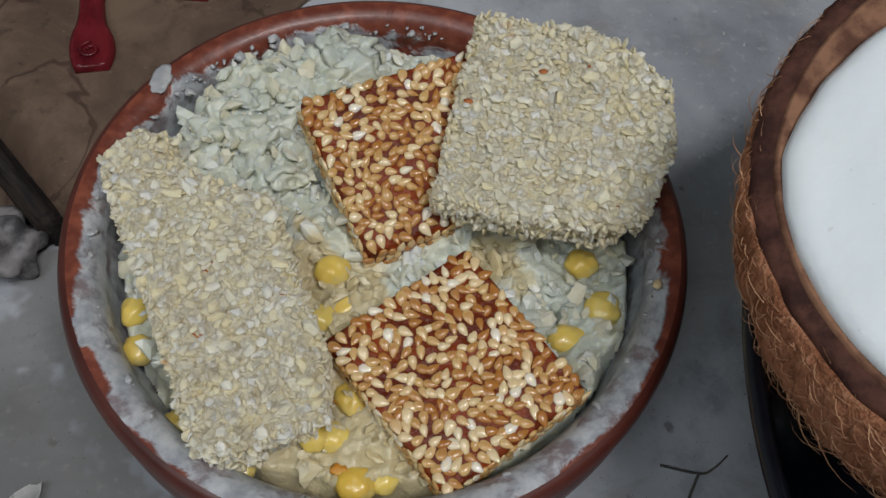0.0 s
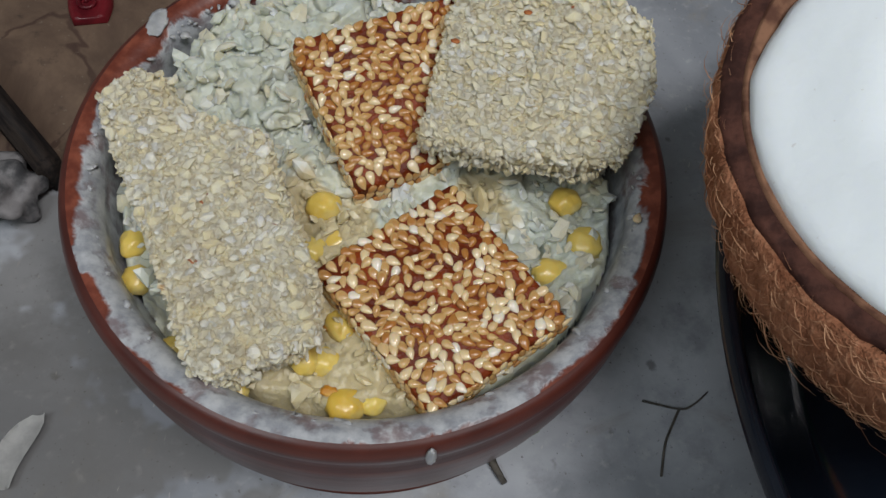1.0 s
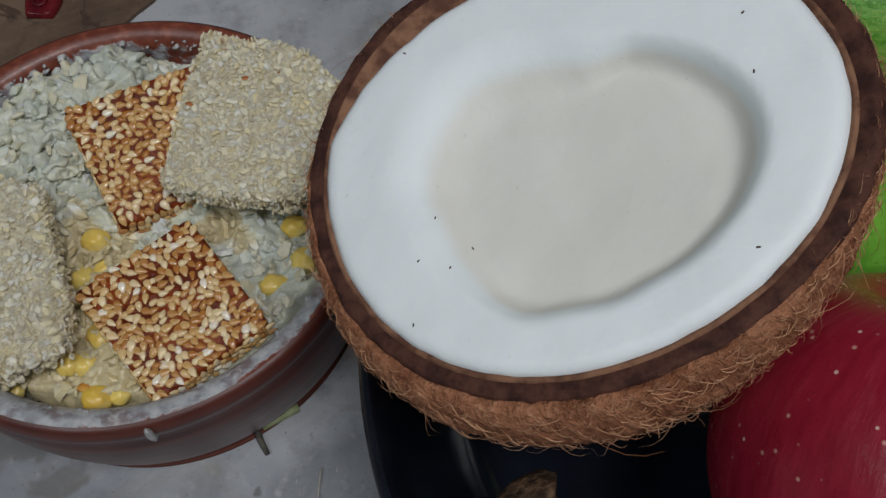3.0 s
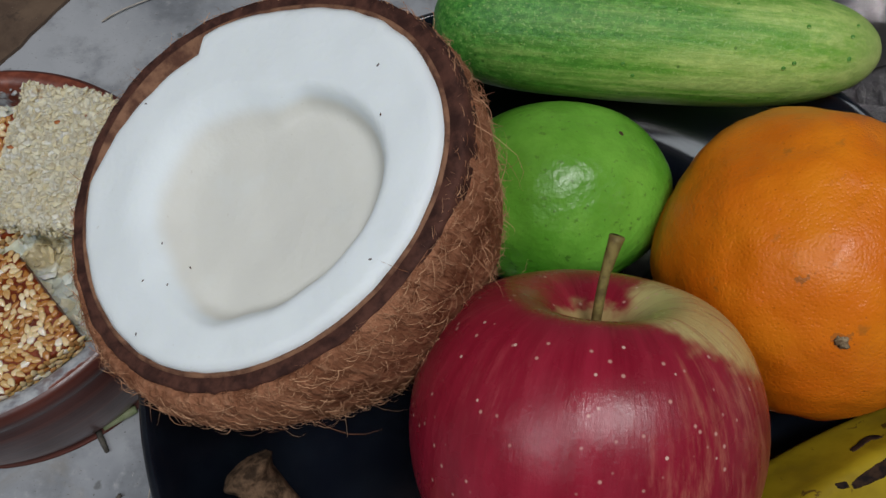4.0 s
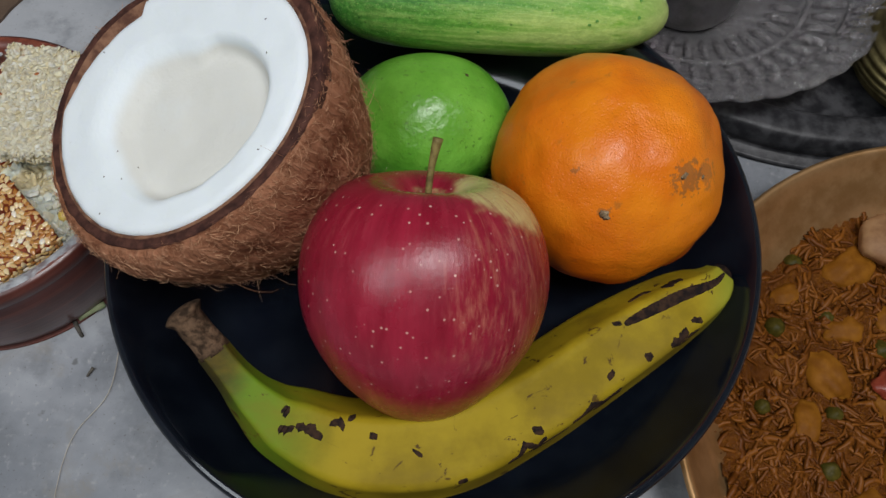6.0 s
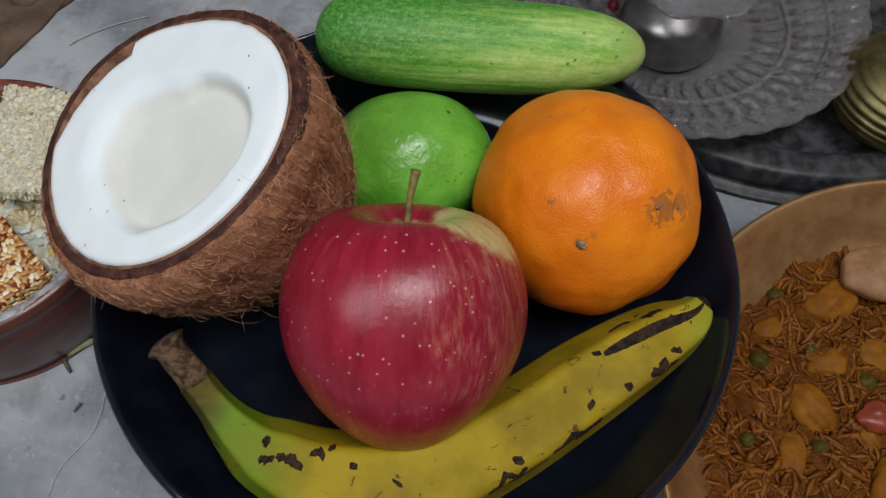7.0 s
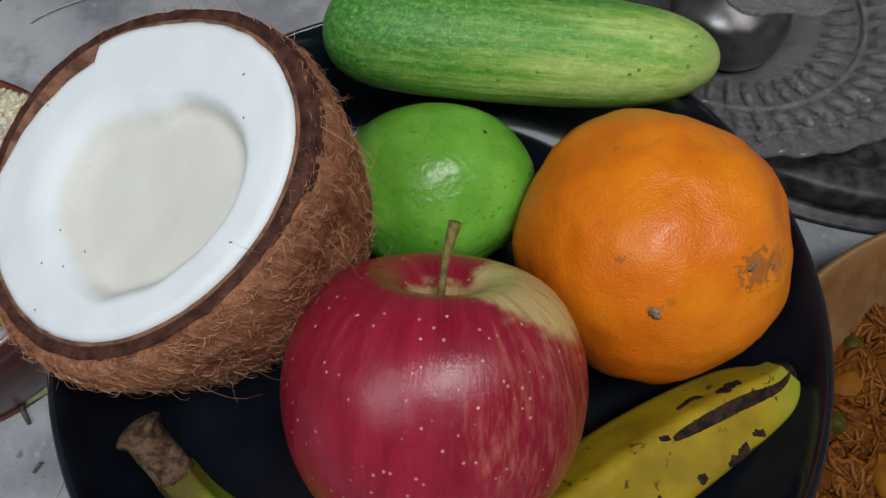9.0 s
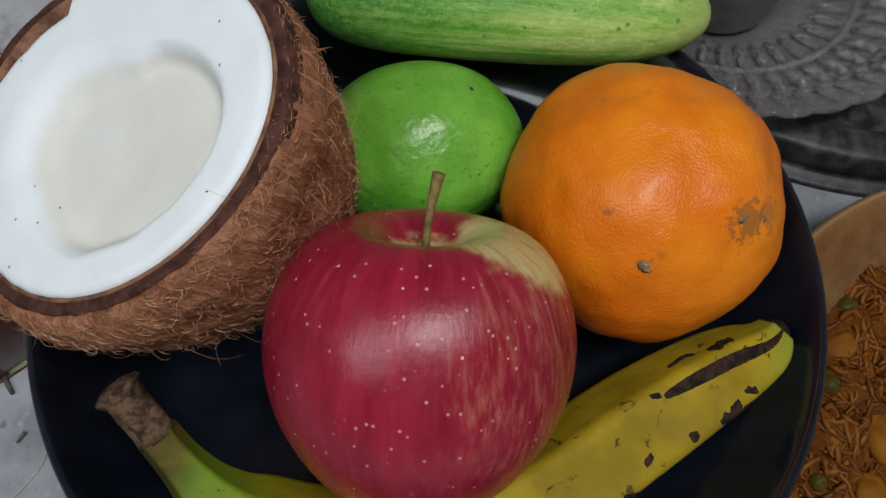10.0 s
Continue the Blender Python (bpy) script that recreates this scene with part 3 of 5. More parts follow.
def clay_bowl():
    t = thing("clay_bowl", "brown terracotta bowl with milk-stained rim on floor", "bowl", Matrix.Translation(BOWL))
    wob = lambda a, k: 1 + 0.006 * math.sin(2 * a + 0.6) + 0.004 * math.sin(3 * a)
    outer = smooth_profile([(0.0, 0.0), (0.0525, 0.0), (0.0560, 0.002), (0.0592, 0.011), (0.0608, 0.022), (0.0612, 0.032),
                            (0.0604, 0.0385), (0.0609, 0.0405), (0.0611, 0.0430), (0.0602, 0.0455), (0.0588, 0.0464)], 5)
    part("wall", lathe(outer, 128, wob), TERRA, t)
    inner = smooth_profile([(0.0588, 0.0464), (0.0566, 0.0462), (0.0545, 0.0448), (0.0532, 0.042), (0.0525, 0.036), (0.048, 0.020), (0.03, 0.008), (0.0, 0.007)], 5)
    part("rim", lathe(inner, 128, wob), SLIP, t, "milk-smeared inner rim")
    r = random.Random(5)
    for a, out, z, s in ((2.64, 0.0577, 0.0463, 0.0038),):
        part("milk_smear", ball((s, s * 0.55, 0.0003), 0.35, 2.0, a * 7, 24, 12), MILK, t, "dried white milk smear",
             Matrix.Translation((out * math.cos(a), out * math.sin(a), z)) @ Matrix.Rotation(1.5, 4, "Z"))
    kinds, places = [small_blob(300 + k, (1.0, 0.7, 0.4), 0.6, 2) for k in range(8)], []
    for _ in range(170):
        a, q = r.uniform(0, 6.283), r.random()
        d = 0.0553 - 0.0016 * math.sin(a) - 0.0022 * q
        places.append(((d * math.cos(a), d * math.sin(a), 0.0456 - 0.0014 * q - 0.0012 * max(0.0, math.sin(a))), spin(r, 0.5), 0.0007 + 0.0026 * r.random() ** 3))
    tagged(part("milk_clots", scatter_mesh(kinds, places, MILK), MILK, t, "clotted milk along the inner rim"), kind="stuff")
    part("milk_drip", ball((0.0010, 0.0010, 0.0040), 0.3, 3, 2, 12, 10), MILK, t, "white milk drip", Matrix.Translation((0.0184, -0.0582, 0.0428)))
    return t


def mash_height(x, y):
    dx, dy = x - BOWL.x, y - BOWL.y
    hill = 0.0075 * math.exp(-((x + 0.206) ** 2 + (y - 0.050) ** 2) / 0.00045) + 0.006 * math.exp(-((x + 0.190) ** 2 + (y - 0.066) ** 2) / 0.0003)
    n = noise.noise(Vector((x * 120, y * 120, 0.3))) * 0.0034 + (0.28 - abs(noise.noise(Vector((x * 260, y * 260, 4.3))))) * 0.0034
    n += (0.25 - abs(noise.noise(Vector((x * 620, y * 620, 7.7))))) * 0.0014
    d = math.hypot(dx, dy) + 0.0035 * noise.noise(Vector((x * 95, y * 95, 9.1)))
    return 0.0384 + hill + n - 0.009 * max(0.0, min(1.0, (d - 0.0492) / 0.003))


STAINS = ((-0.1346, 0.0129, 0.0034), (-0.1334, 0.0312, 0.0022), (-0.175, -0.0059, 0.0022), (-0.174, -0.0185, 0.002))


def rice_mash():
    t = thing("rice_mash", "creamy soaked rice flake mash filling the clay bowl", "food")
    bm = bmesh.new()
    step, R = 0.0006, 0.0522
    grid = {}
    n = int(R / step) + 1
    for i in range(-n, n + 1):
        for j in range(-n, n + 1):
            if math.hypot(i, j) * step < R:
                x, y = BOWL.x + i * step, BOWL.y + j * step
                grid[i, j] = bm.verts.new((x, y, mash_height(x, y)))
    for (i, j), w in grid.items():
        q = [grid.get(k) for k in ((i, j), (i + 1, j), (i + 1, j + 1), (i, j + 1))]
        if all(q):
            bm.faces.new(q)
    part("mash", bm, MASH, t)
    for x, y, w in STAINS:
        part("orange_stain", ball((w, w * 0.6, 0.0008), 0.5, 2, x * 700, 20, 12), STAIN, t, "orange curry stain", Matrix.Translation((x, y, mash_height(x, y) + 0.0003)))
    r = random.Random(11)
    kinds = [small_blob(k, (1.0, r.uniform(0.5, 0.8), 0.34), 0.7) for k in range(24)]
    places = []
    for _ in range(1000):
        a, d = r.uniform(0, 6.283), 0.0500 * math.sqrt(r.random())
        x, y = BOWL.x + d * math.cos(a), BOWL.y + d * math.sin(a)
        places.append(((x, y, mash_height(x, y) + r.uniform(-0.0004, 0.0014)), spin(r, 1.1), 0.0024 + 0.0036 * r.random() ** 1.5))
    for _ in range(90):
        a, d = r.uniform(0, 6.283), 0.045 * math.sqrt(r.random())
        x, y = BOWL.x + d * math.cos(a), BOWL.y + d * math.sin(a)
        places.append(((x, y, mash_height(x, y) - 0.0012), spin(r, 0.5), r.uniform(0.005, 0.009)))
    flakes = part("rice_flakes", scatter_mesh(kinds, places, FLAKE, False), FLAKE, t, "pale soaked rice flakes")
    tagged(flakes, kind="stuff")
    lumps, places = [small_blob(60 + k, (1.0, 0.85, 0.6), 0.75, 4) for k in range(9)], []
    for mx, my, n in ((-0.204, 0.050, 13), (-0.188, 0.067, 14), (-0.195, 0.037, 8)):
        for _ in range(n):
            x, y = r.gauss(mx, 0.0055), r.gauss(my, 0.0045)
            if math.hypot(x - BOWL.x, y - BOWL.y) < 0.0485:
                places.append(((x, y, mash_height(x, y) - r.uniform(0.0004, 0.0016)), spin(r, 0.6), r.uniform(0.0060, 0.0115)))
    tagged(part("curd", scatter_mesh(lumps, places, MASH), MASH, t, "broken white curd lumps"), kind="stuff")
    return t


def lentil(x, y, z, s, stretch, turn):
    t = thing("lentil", "glossy yellow cooked lentil sitting in rice mash", "lentil", pose(x, y, z - 0.0016, 0, 10, turn), "lentils in the bowl")
    part("kernel", ball((s * (0.5 + stretch / 2), s, s * 0.85), 0.16, 1.9, x * 900, 24, 16), CORN, t)
    return t


def sesame_seed_mesh():
    bm = bmesh.new()
    bmesh.ops.create_uvsphere(bm, u_segments=8, v_segments=6, radius=1.0)
    for w in bm.verts:
        x, y, z = w.co.z, w.co.x, w.co.y
        k = 1.0 - 0.50 * x - 0.08 * x * x
        w.co = Vector((x * 0.00152, y * 0.00090 * k, z * 0.00048 * k))
    bmesh.ops.recalc_face_normals(bm, faces=bm.faces)
    return mesh_of(bm, SEED)


SEED_MESH = sesame_seed_mesh()


def sesame_brittle(corners, thick, seed, label):
    """A square of caramel with sesame seeds pressed into its top and sides."""
    t = thing("sesame_brittle", label, "sweet", None, "sesame brittle squares")
    a, b, c = plane_of(corners)
    corners = [(x, y, a + b * x + c * y) for x, y, z in corners]
    part("caramel", prism(corners, thick, 0.0012), CARAMEL, t)
    nrm = Vector((-b, -c, 1)).normalized()
    tilt = nrm.to_track_quat("Z", "Y").to_matrix().to_4x4()
    r = random.Random(seed)
    spots = []
    xs, ys = [p[0] for p in corners], [p[1] for p in corners]
    for _ in range(18000):
        x, y = r.uniform(min(xs), max(xs)), r.uniform(min(ys), max(ys))
        if len(spots) < 580 and inside(corners, x, y) and edge_gap(corners, x, y) > 0.0006 and all((x - p[0]) ** 2 + (y - p[1]) ** 2 > 0.00157 ** 2 for p in spots):
            spots.append((x, y))
    tri = SEED_MESH.copy()
    tv = np.array([w.co[:] for w in tri.vertices])
    tf = [tuple(f.vertices) for f in tri.polygons]
    vs, fs = [], []

    def joined(m):
        base = len(vs)
        vs.extend((m @ Vector(w))[:] for w in tv)
        fs.extend(tuple(base + k for k in f) for f in tf)

    for count, (x, y) in enumerate(spots):
        ang = noise.noise(Vector((x * 160, y * 160, seed))) * 4 + r.uniform(-0.5, 0.5)
        s = r.uniform(0.84, 1.12)
        m = Matrix.Translation((x, y, a + b * x + c * y + r.uniform(-0.00015, 0.00020))) @ tilt @ Matrix.Rotation(ang, 4, "Z") @ Matrix.Rotation(r.uniform(-0.22, 0.22), 4, "Y") @ Matrix.Diagonal((s, s * r.uniform(0.9, 1.15), 1, 1))
        if count < 290:
            part("sesame_seed", SEED_MESH, SEED, t, "", m)
        else:
            joined(m)
    for i in range(len(corners)):
        p, q = Vector(corners[i - 1]), Vector(corners[i])
        d = (q - p)
        out = Vector((d.y, -d.x, 0)).normalized()
        if out.dot((p + q) / 2 - sum((Vector(k) for k in corners), Vector()) / len(corners)) < 0:
            out = -out
        if out.y > 0.6:
            continue
        base = out.to_track_quat("Z", "Y").to_matrix().to_4x4()
        done = []
        for _ in range(900):
            k, h = r.random(), r.uniform(0.001, thick - 0.0008)
            if len(done) < 80 and all(((k - e[0]) * d.length) ** 2 + (h - e[1]) ** 2 > 0.0015 ** 2 for e in done):
                done.append((k, h))
                w = p + d * k + Vector((0, 0, -h)) + out * 0.0001
                joined(Matrix.Translation(w) @ base @ Matrix.Rotation(r.uniform(0, 6.28), 4, "Z"))
    me = bpy.data.meshes.new("mesh")
    me.from_pydata(vs, [], fs)
    me.polygons.foreach_set("use_smooth", [True] * len(me.polygons))
    me.materials.append(SEED_JOINED)
    tagged(part("side_seeds", me, SEED_JOINED, t, "sesame seeds along the edges"), kind="stuff")
    return t


def puffed_bar(outline, thick, seed, label, sag=0.0):
    """A pressed bar of puffed grain: a core under thousands of tiny grains."""
    t = thing("puffed_grain_bar", label, "sweet", None, "puffed grain bars")
    mid = sum((Vector(p) for p in outline), Vector()) / len(outline)
    core = [tuple(mid + (Vector(p) - mid) * 0.975 + Vector((0, 0, -0.0009))) for p in outline]
    part("core", prism(core, thick - 0.0016, 0.0006), PUFF_CORE, t)
    a, b, c = plane_of(outline)
    r = random.Random(seed)
    kinds = [small_blob(seed * 40 + k, (1.0, r.uniform(0.65, 1.0), r.uniform(0.3, 0.45)), 0.6) for k in range(24)]
    xs, ys = [p[0] for p in outline], [p[1] for p in outline]

    def top(x, y):
        v = Vector((x, y, seed * 0.37))
        g = edge_gap(outline, x, y)
        z = a + b * x + c * y + noise.noise(v * 105) * 0.0013 + noise.noise(v * 300) * 0.0013 + (0.25 - abs(noise.noise(v * 560))) * 0.0018 + noise.noise(v * 1300) * 0.0004
        return z - 0.0016 * max(0.0, 1 - g / 0.0022) ** 2

    bm = bmesh.new()
    step, grid = 0.0005, {}
    for i in range(int((max(xs) - min(xs)) / step) + 2):
        for j in range(int((max(ys) - min(ys)) / step) + 2):
            x, y = min(xs) + i * step, min(ys) + j * step
            if inside(outline, x, y):
                grid[i, j] = bm.verts.new((x, y, top(x, y)))
    for (i, j) in grid:
        q = [grid.get(k) for k in ((i, j), (i + 1, j), (i + 1, j + 1), (i, j + 1))]
        if all(q):
            bm.faces.new(q)
    part("crust", bm, PUFF_CORE, t, "rough cream crust")
    places = []
    while len(places) < 2700:
        x, y = r.uniform(min(xs), max(xs)), r.uniform(min(ys), max(ys))
        if inside(outline, x, y):
            places.append(((x, y, top(x, y) + r.uniform(-0.0006, 0.0)), spin(r, 0.5), 0.0013 + 0.0024 * r.random() ** 1.6))
    for i in range(len(outline)):
        p, q = Vector(outline[i - 1]), Vector(outline[i])
        for _ in range(int((q - p).length * thick / 0.0000009)):
            w = p.lerp(q, r.random()) + Vector((r.uniform(-1, 1) * 0.0006, r.uniform(-1, 1) * 0.0006, -r.uniform(0.0, thick)))
            places.append((w[:], spin(r, 3.1), r.uniform(0.0010, 0.0026)))
    grains = part("puffed_grains", scatter_mesh(kinds, places, PUFF, False), PUFF, t, "tiny cream puffed grains")
    tagged(grains, kind="stuff")
    for _ in range(4):
        k = places[r.randrange(2000)][0]
        part("burnt_grain", ball((0.0010, 0.0007, 0.0004), 0.4, 2, k[0] * 99, 8, 6), TOASTED, t, "toasted brown grain", Matrix.Translation((k[0], k[1], k[2] + 0.0004)))
    return t


clay_bowl()
rice_mash()
for row in ((-0.1816, 0.0201, 0.0405, 0.0032, 1.35, 10), (-0.1822, 0.0095, 0.0400, 0.0031, 1.1, 40), (-0.1985, 0.0400, 0.0430, 0.0026, 1.2, 80), (-0.1319, 0.0288, 0.0395, 0.0031, 1.3, 20),
            (-0.1277, 0.0188, 0.0400, 0.0036, 1.15, -20), (-0.2145, -0.0005, 0.0390, 0.0030, 1.1, 0), (-0.2172, 0.0075, 0.0390, 0.0028, 1.6, 80), (-0.2045, -0.0135, 0.0385, 0.0026, 1.1, 30),
            (-0.1709, -0.0205, 0.0390, 0.0034, 1.15, 20), (-0.1796, -0.0130, 0.0400, 0.0029, 1.1, 60), (-0.1775, 0.0135, 0.0385, 0.0034, 1.4, 30), (-0.1909, -0.0200, 0.0385, 0.0022, 1.2, 50),
            (-0.1760, -0.0125, 0.0390, 0.0030, 1.2, 0), (-0.1345, 0.0120, 0.0390, 0.0030, 1.7, 15), (-0.1740, -0.0060, 0.0400, 0.0026, 1.8, -50), (-0.166, -0.019, 0.0385, 0.0024, 1.3, 40)):
    lentil(*row)
CK2 = [(-0.1562, 0.0234, 0.0480), (-0.1321, -0.0016, 0.0470), (-0.1553, -0.0220, 0.0425), (-0.1803, 0.0024, 0.0460)]
CK1 = [(-0.1924, 0.0484, 0.0555), (-0.1600, 0.0656, 0.0560), (-0.1560, 0.0330, 0.0455), (-0.1750, 0.0223, 0.0410)]
sesame_brittle(CK2, 0.0075, 3, "square sesame brittle in brown caramel lying on rice mash")
sesame_brittle(CK1, 0.0085, 4, "tilted sesame brittle square tucked under a puffed bar")
SLAB_L = [(-0.2278, 0.0326), (-0.2231, 0.0397), (-0.2165, 0.0391), (-0.2130, 0.0328), (-0.2030, 0.0296), (-0.1941, 0.0283), (-0.1869, 0.0127), (-0.1789, -0.0017),
          (-0.1769, -0.0130), (-0.1841, -0.0172), (-0.1922, -0.0217), (-0.1970, -0.0206), (-0.2039, -0.0079), (-0.2151, 0.0112), (-0.2220, 0.0211)]
SLAB_R = [(-0.1581, 0.0701), (-0.1485, 0.0678), (-0.1319, 0.0644), (-0.1216, 0.0551), (-0.1201, 0.0426), (-0.1241, 0.0295), (-0.1309, 0.0262), (-0.1493, 0.0278), (-0.1633, 0.0313), (-0.1609, 0.0538)]
puffed_bar([(x, y, 0.0505) for x, y in SLAB_L], 0.0075, 7, "long cream puffed grain bar with a bitten end across the bowl")
puffed_bar([(x, y, 0.0590 + 0.18 * (x + 0.14) + 0.25 * (y - 0.04)) for x, y in SLAB_R], 0.0068, 8, "rounded cream puffed grain bar leaning over the bowl rim")
rim_seed = thing("loose_sesame_seed", "single pale sesame seed stuck on the bowl rim", "seed", pose(-0.1190, 0.0215, 0.0468, 0, 15, 70))
part("seed", SEED_MESH, SEED, rim_seed)


# ---- black dish and fruit ----
def black_dish():
    t = thing("black_dish", "deep glossy black ceramic dish holding fruit", "dish", Matrix.Translation((0.0006, 0, 0)))
    prof = smooth_profile([(0.0, 0.004), (0.060, 0.004), (0.066, 0.0), (0.071, 0.0005), (0.074, 0.008), (0.088, 0.026), (0.099, 0.046), (0.1086, 0.0585),
                           (0.1101, 0.0605), (0.1087, 0.0620), (0.1065, 0.0605), (0.098, 0.047), (0.086, 0.033), (0.074, 0.0285), (0.050, 0.0275), (0.0, 0.0275)], 6)
    part("dish_body", lathe(prof, 160), BLACK, t)
    return t


black_dish()


def coconut():
    nrm = Vector((-0.50, -0.17, 1.0)).normalized()
    ax = (Vector((1, 0, 0)) - nrm * nrm.x).normalized()
    ay = nrm.cross(ax)
    m = Matrix((ax, ay, nrm)).transposed().to_4x4()
    m.translation = (-0.0757, 0.0084, 0.1124)
    t = thing("coconut_half", "halved hairy brown coconut with white flesh in black dish", "coconut", m)
    wob = lambda a, k: 1 + 0.066 * math.cos(2 * a) - 0.003 * math.sin(2 * a) + 0.0137 * math.cos(3 * a) + 0.0148 * math.sin(3 * a)

    def lip(a):
        """The cut edge draws in a little on the near side."""
        return 1 - 0.032 * max(0.0, -math.sin(a))

    def chip(a):
        """Where a chip of flesh is missing at the edge."""
        d = math.degrees(a) % 360
        return 0.10 * max(0.0, min(1.0, (d - 112) / 4)) * max(0.0, min(1.0, (172 - d) / 34))

    bm = bmesh.new()
    rows, n, rings = [], 180, 46
    for k in range(rings + 3):
        row = []
        for e in range(n):
            a = 2 * math.pi * e / n
            full = 0.0427 * wob(a, 0) * (1 - chip(a)) * lip(a) * (1 + 0.008 * noise.noise(Vector((math.cos(a) * 9, math.sin(a) * 9, 3))))
            d = full * min(1.0, k / rings)
            hx, hy = d * math.cos(a) - 0.0022, d * math.sin(a) + 0.0036
            e2, ha = math.hypot(hx, hy), math.atan2(hy, hx)
            hollow = 0.0280 * wob(ha, 0) * (1 + 0.05 * math.sin(2 * ha + 2.2) + 0.03 * math.sin(3 * ha + 0.6) + 0.05 * noise.noise(Vector((math.cos(ha) * 2.2, math.sin(ha) * 2.2, 8))))
            steep = 0.0050 + 0.0130 * max(0.0, -math.cos(ha + 0.5)) ** 0.8
            q = max(0.0, min(1.0, (hollow + steep * 0.2 - e2) / steep))
            z = -0.0052 * q * q * (3 - 2 * q) - 0.0018 * max(0.0, 1 - e2 / hollow) - 0.0012 * max(0.0, (d - full * 0.94) / (full * 0.06)) ** 2
            z += 0.0005 * noise.noise(Vector((d * math.cos(a) * 90, d * math.sin(a) * 90, 2)))
            row.append(bm.verts.new((d * math.cos(a), d * math.sin(a), z - (0.0018 * (k - rings) if k > rings else 0))) if k else None)
        rows.append(row)
    mid = bm.verts.new((0, 0, rows[1][0].co.z))
    for e in range(n):
        bm.faces.new((mid, rows[1][e], rows[1][(e + 1) % n]))
        for k in range(1, rings + 2):
            bm.faces.new((rows[k][e], rows[k + 1][e], rows[k + 1][(e + 1) % n], rows[k][(e + 1) % n]))
    top_of = BVHTree.FromBMesh(bm)
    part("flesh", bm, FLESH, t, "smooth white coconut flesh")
    part("inner_skin", lathe(smooth_profile([(0.0385, -0.0035), (0.0415, -0.0022), (0.0428, -0.0012), (0.0433, -0.0010), (0.0440, -0.002), (0.0440, -0.006)], 3), 128, lambda a, k: wob(a, k) * lip(a)), TESTA, t, "thin tan skin round the flesh")
    rag = lambda a, k: wob(a, k) * (1 + 0.012 * noise.noise(Vector((math.cos(a) * 16, math.sin(a) * 14, k * 0.12))))
    part("shell", lathe(smooth_profile([(0.0420, -0.005), (0.0423, -0.0020), (0.0446, -0.0012), (0.0464, -0.0013), (0.0472, -0.0030), (0.0470, -0.0060), (0.0460, -0.010)], 4), 160, lambda a, k: rag(a, k) * lip(a)), SHELL, t, "dark brown shell ring")
    depth = [(0.0450, -0.0030), (0.0462, -0.0016), (0.0474, -0.0046), (0.0474, -0.013), (0.0446, -0.024), (0.0412, -0.038), (0.0365, -0.052), (0.0300, -0.064), (0.0205, -0.073), (0.009, -0.0775), (0.0, -0.078)]
    prof = smooth_profile(depth, 8)
    hair = lambda a, k: rag(a, k) * (1 - (1 - lip(a)) * max(0.0, 1 - k / 22)) * (1 + 0.13 * min(1.0, k / 40) * max(0.0, -math.sin(a + 0.35))) * (1 + 0.012 * noise.noise(Vector((math.cos(a) * 22, math.sin(a) * 22, k * 0.35))))
    lean = lambda z: 0.06 * z
    body = lathe(prof, 192, hair)
    for w in body.verts:
        w.co.x += lean(w.co.z)
    part("husk", body, HUSK, t, "hairy brown husk")
    r = random.Random(21)
    vs, fs = [], []
    for i in range(7600):
        a = r.uniform(0, 6.283)
        k = r.randrange(3, len(prof) - 14) if i % 6 else 1
        rr, z = prof[k]
        rr *= wob(a, 0) * (1 + 0.13 * min(1.0, k / 40) * max(0.0, -math.sin(a + 0.35)))
        out = Vector((math.cos(a), math.sin(a), -0.25))
        p = Vector((rr * math.cos(a) + lean(z), rr * math.sin(a), z))
        along = Vector((-math.sin(a), math.cos(a), 0)) * r.uniform(-1, 1) + Vector((0, 0, -1)) * r.uniform(-0.4, 1.0)
        if along.length < 0.1:
            continue
        along.normalize()
        n, ln, w = 5, (r.uniform(0.0014, 0.0042) if i % 14 else r.uniform(0.004, 0.009) if i % 98 else r.uniform(0.009, 0.017)), r.uniform(0.00004, 0.00010)
        lift, curl = r.uniform(0.05, 0.35), r.uniform(-0.8, 0.8)
        side = along.cross(out).normalized()
        base = len(vs)
        for s in range(n):
            q = s / (n - 1)
            c = p + along * ln * q + out * ln * (lift * math.sin(q * 2.6)) + side * ln * curl * q * q * 0.6
            for e in range(3):
                g = 2.094 * e
                vs.append((c + (side * math.cos(g) + out * math.sin(g)) * w * (1.15 - q))[:])
        for s in range(n - 1):
            for e in range(3):
                x = base + s * 3
                fs.append((x + e, x + (e + 1) % 3, x + 3 + (e + 1) % 3, x + 3 + e))
    me = bpy.data.meshes.new("mesh")
    me.from_pydata(vs, [], fs)
    me.materials.append(FIBRE)
    tagged(part("coir_fibres", me, FIBRE, t, "loose tan coir fibres"), kind="stuff")
    for i in range(9):
        a, d = (r.uniform(3.3, 4.3), r.uniform(0.02, 0.034)) if i < 4 else (r.uniform(0, 6.283), r.uniform(0.034, 0.040))
        spot = top_of.ray_cast(Vector((d * math.cos(a), d * math.sin(a), 0.02)), Vector((0, 0, -1)))[0]
        z = spot.z if spot else 0.0
        part("shell_crumb", ball((0.0004, 0.00016, 0.00012), 0.4, 3, i, 8, 6), SHELL, t, "", Matrix.Translation((d * math.cos(a), d * math.sin(a), z)) @ Matrix.Rotation(r.uniform(0, 3), 4, "Z"))
    return t


coconut()


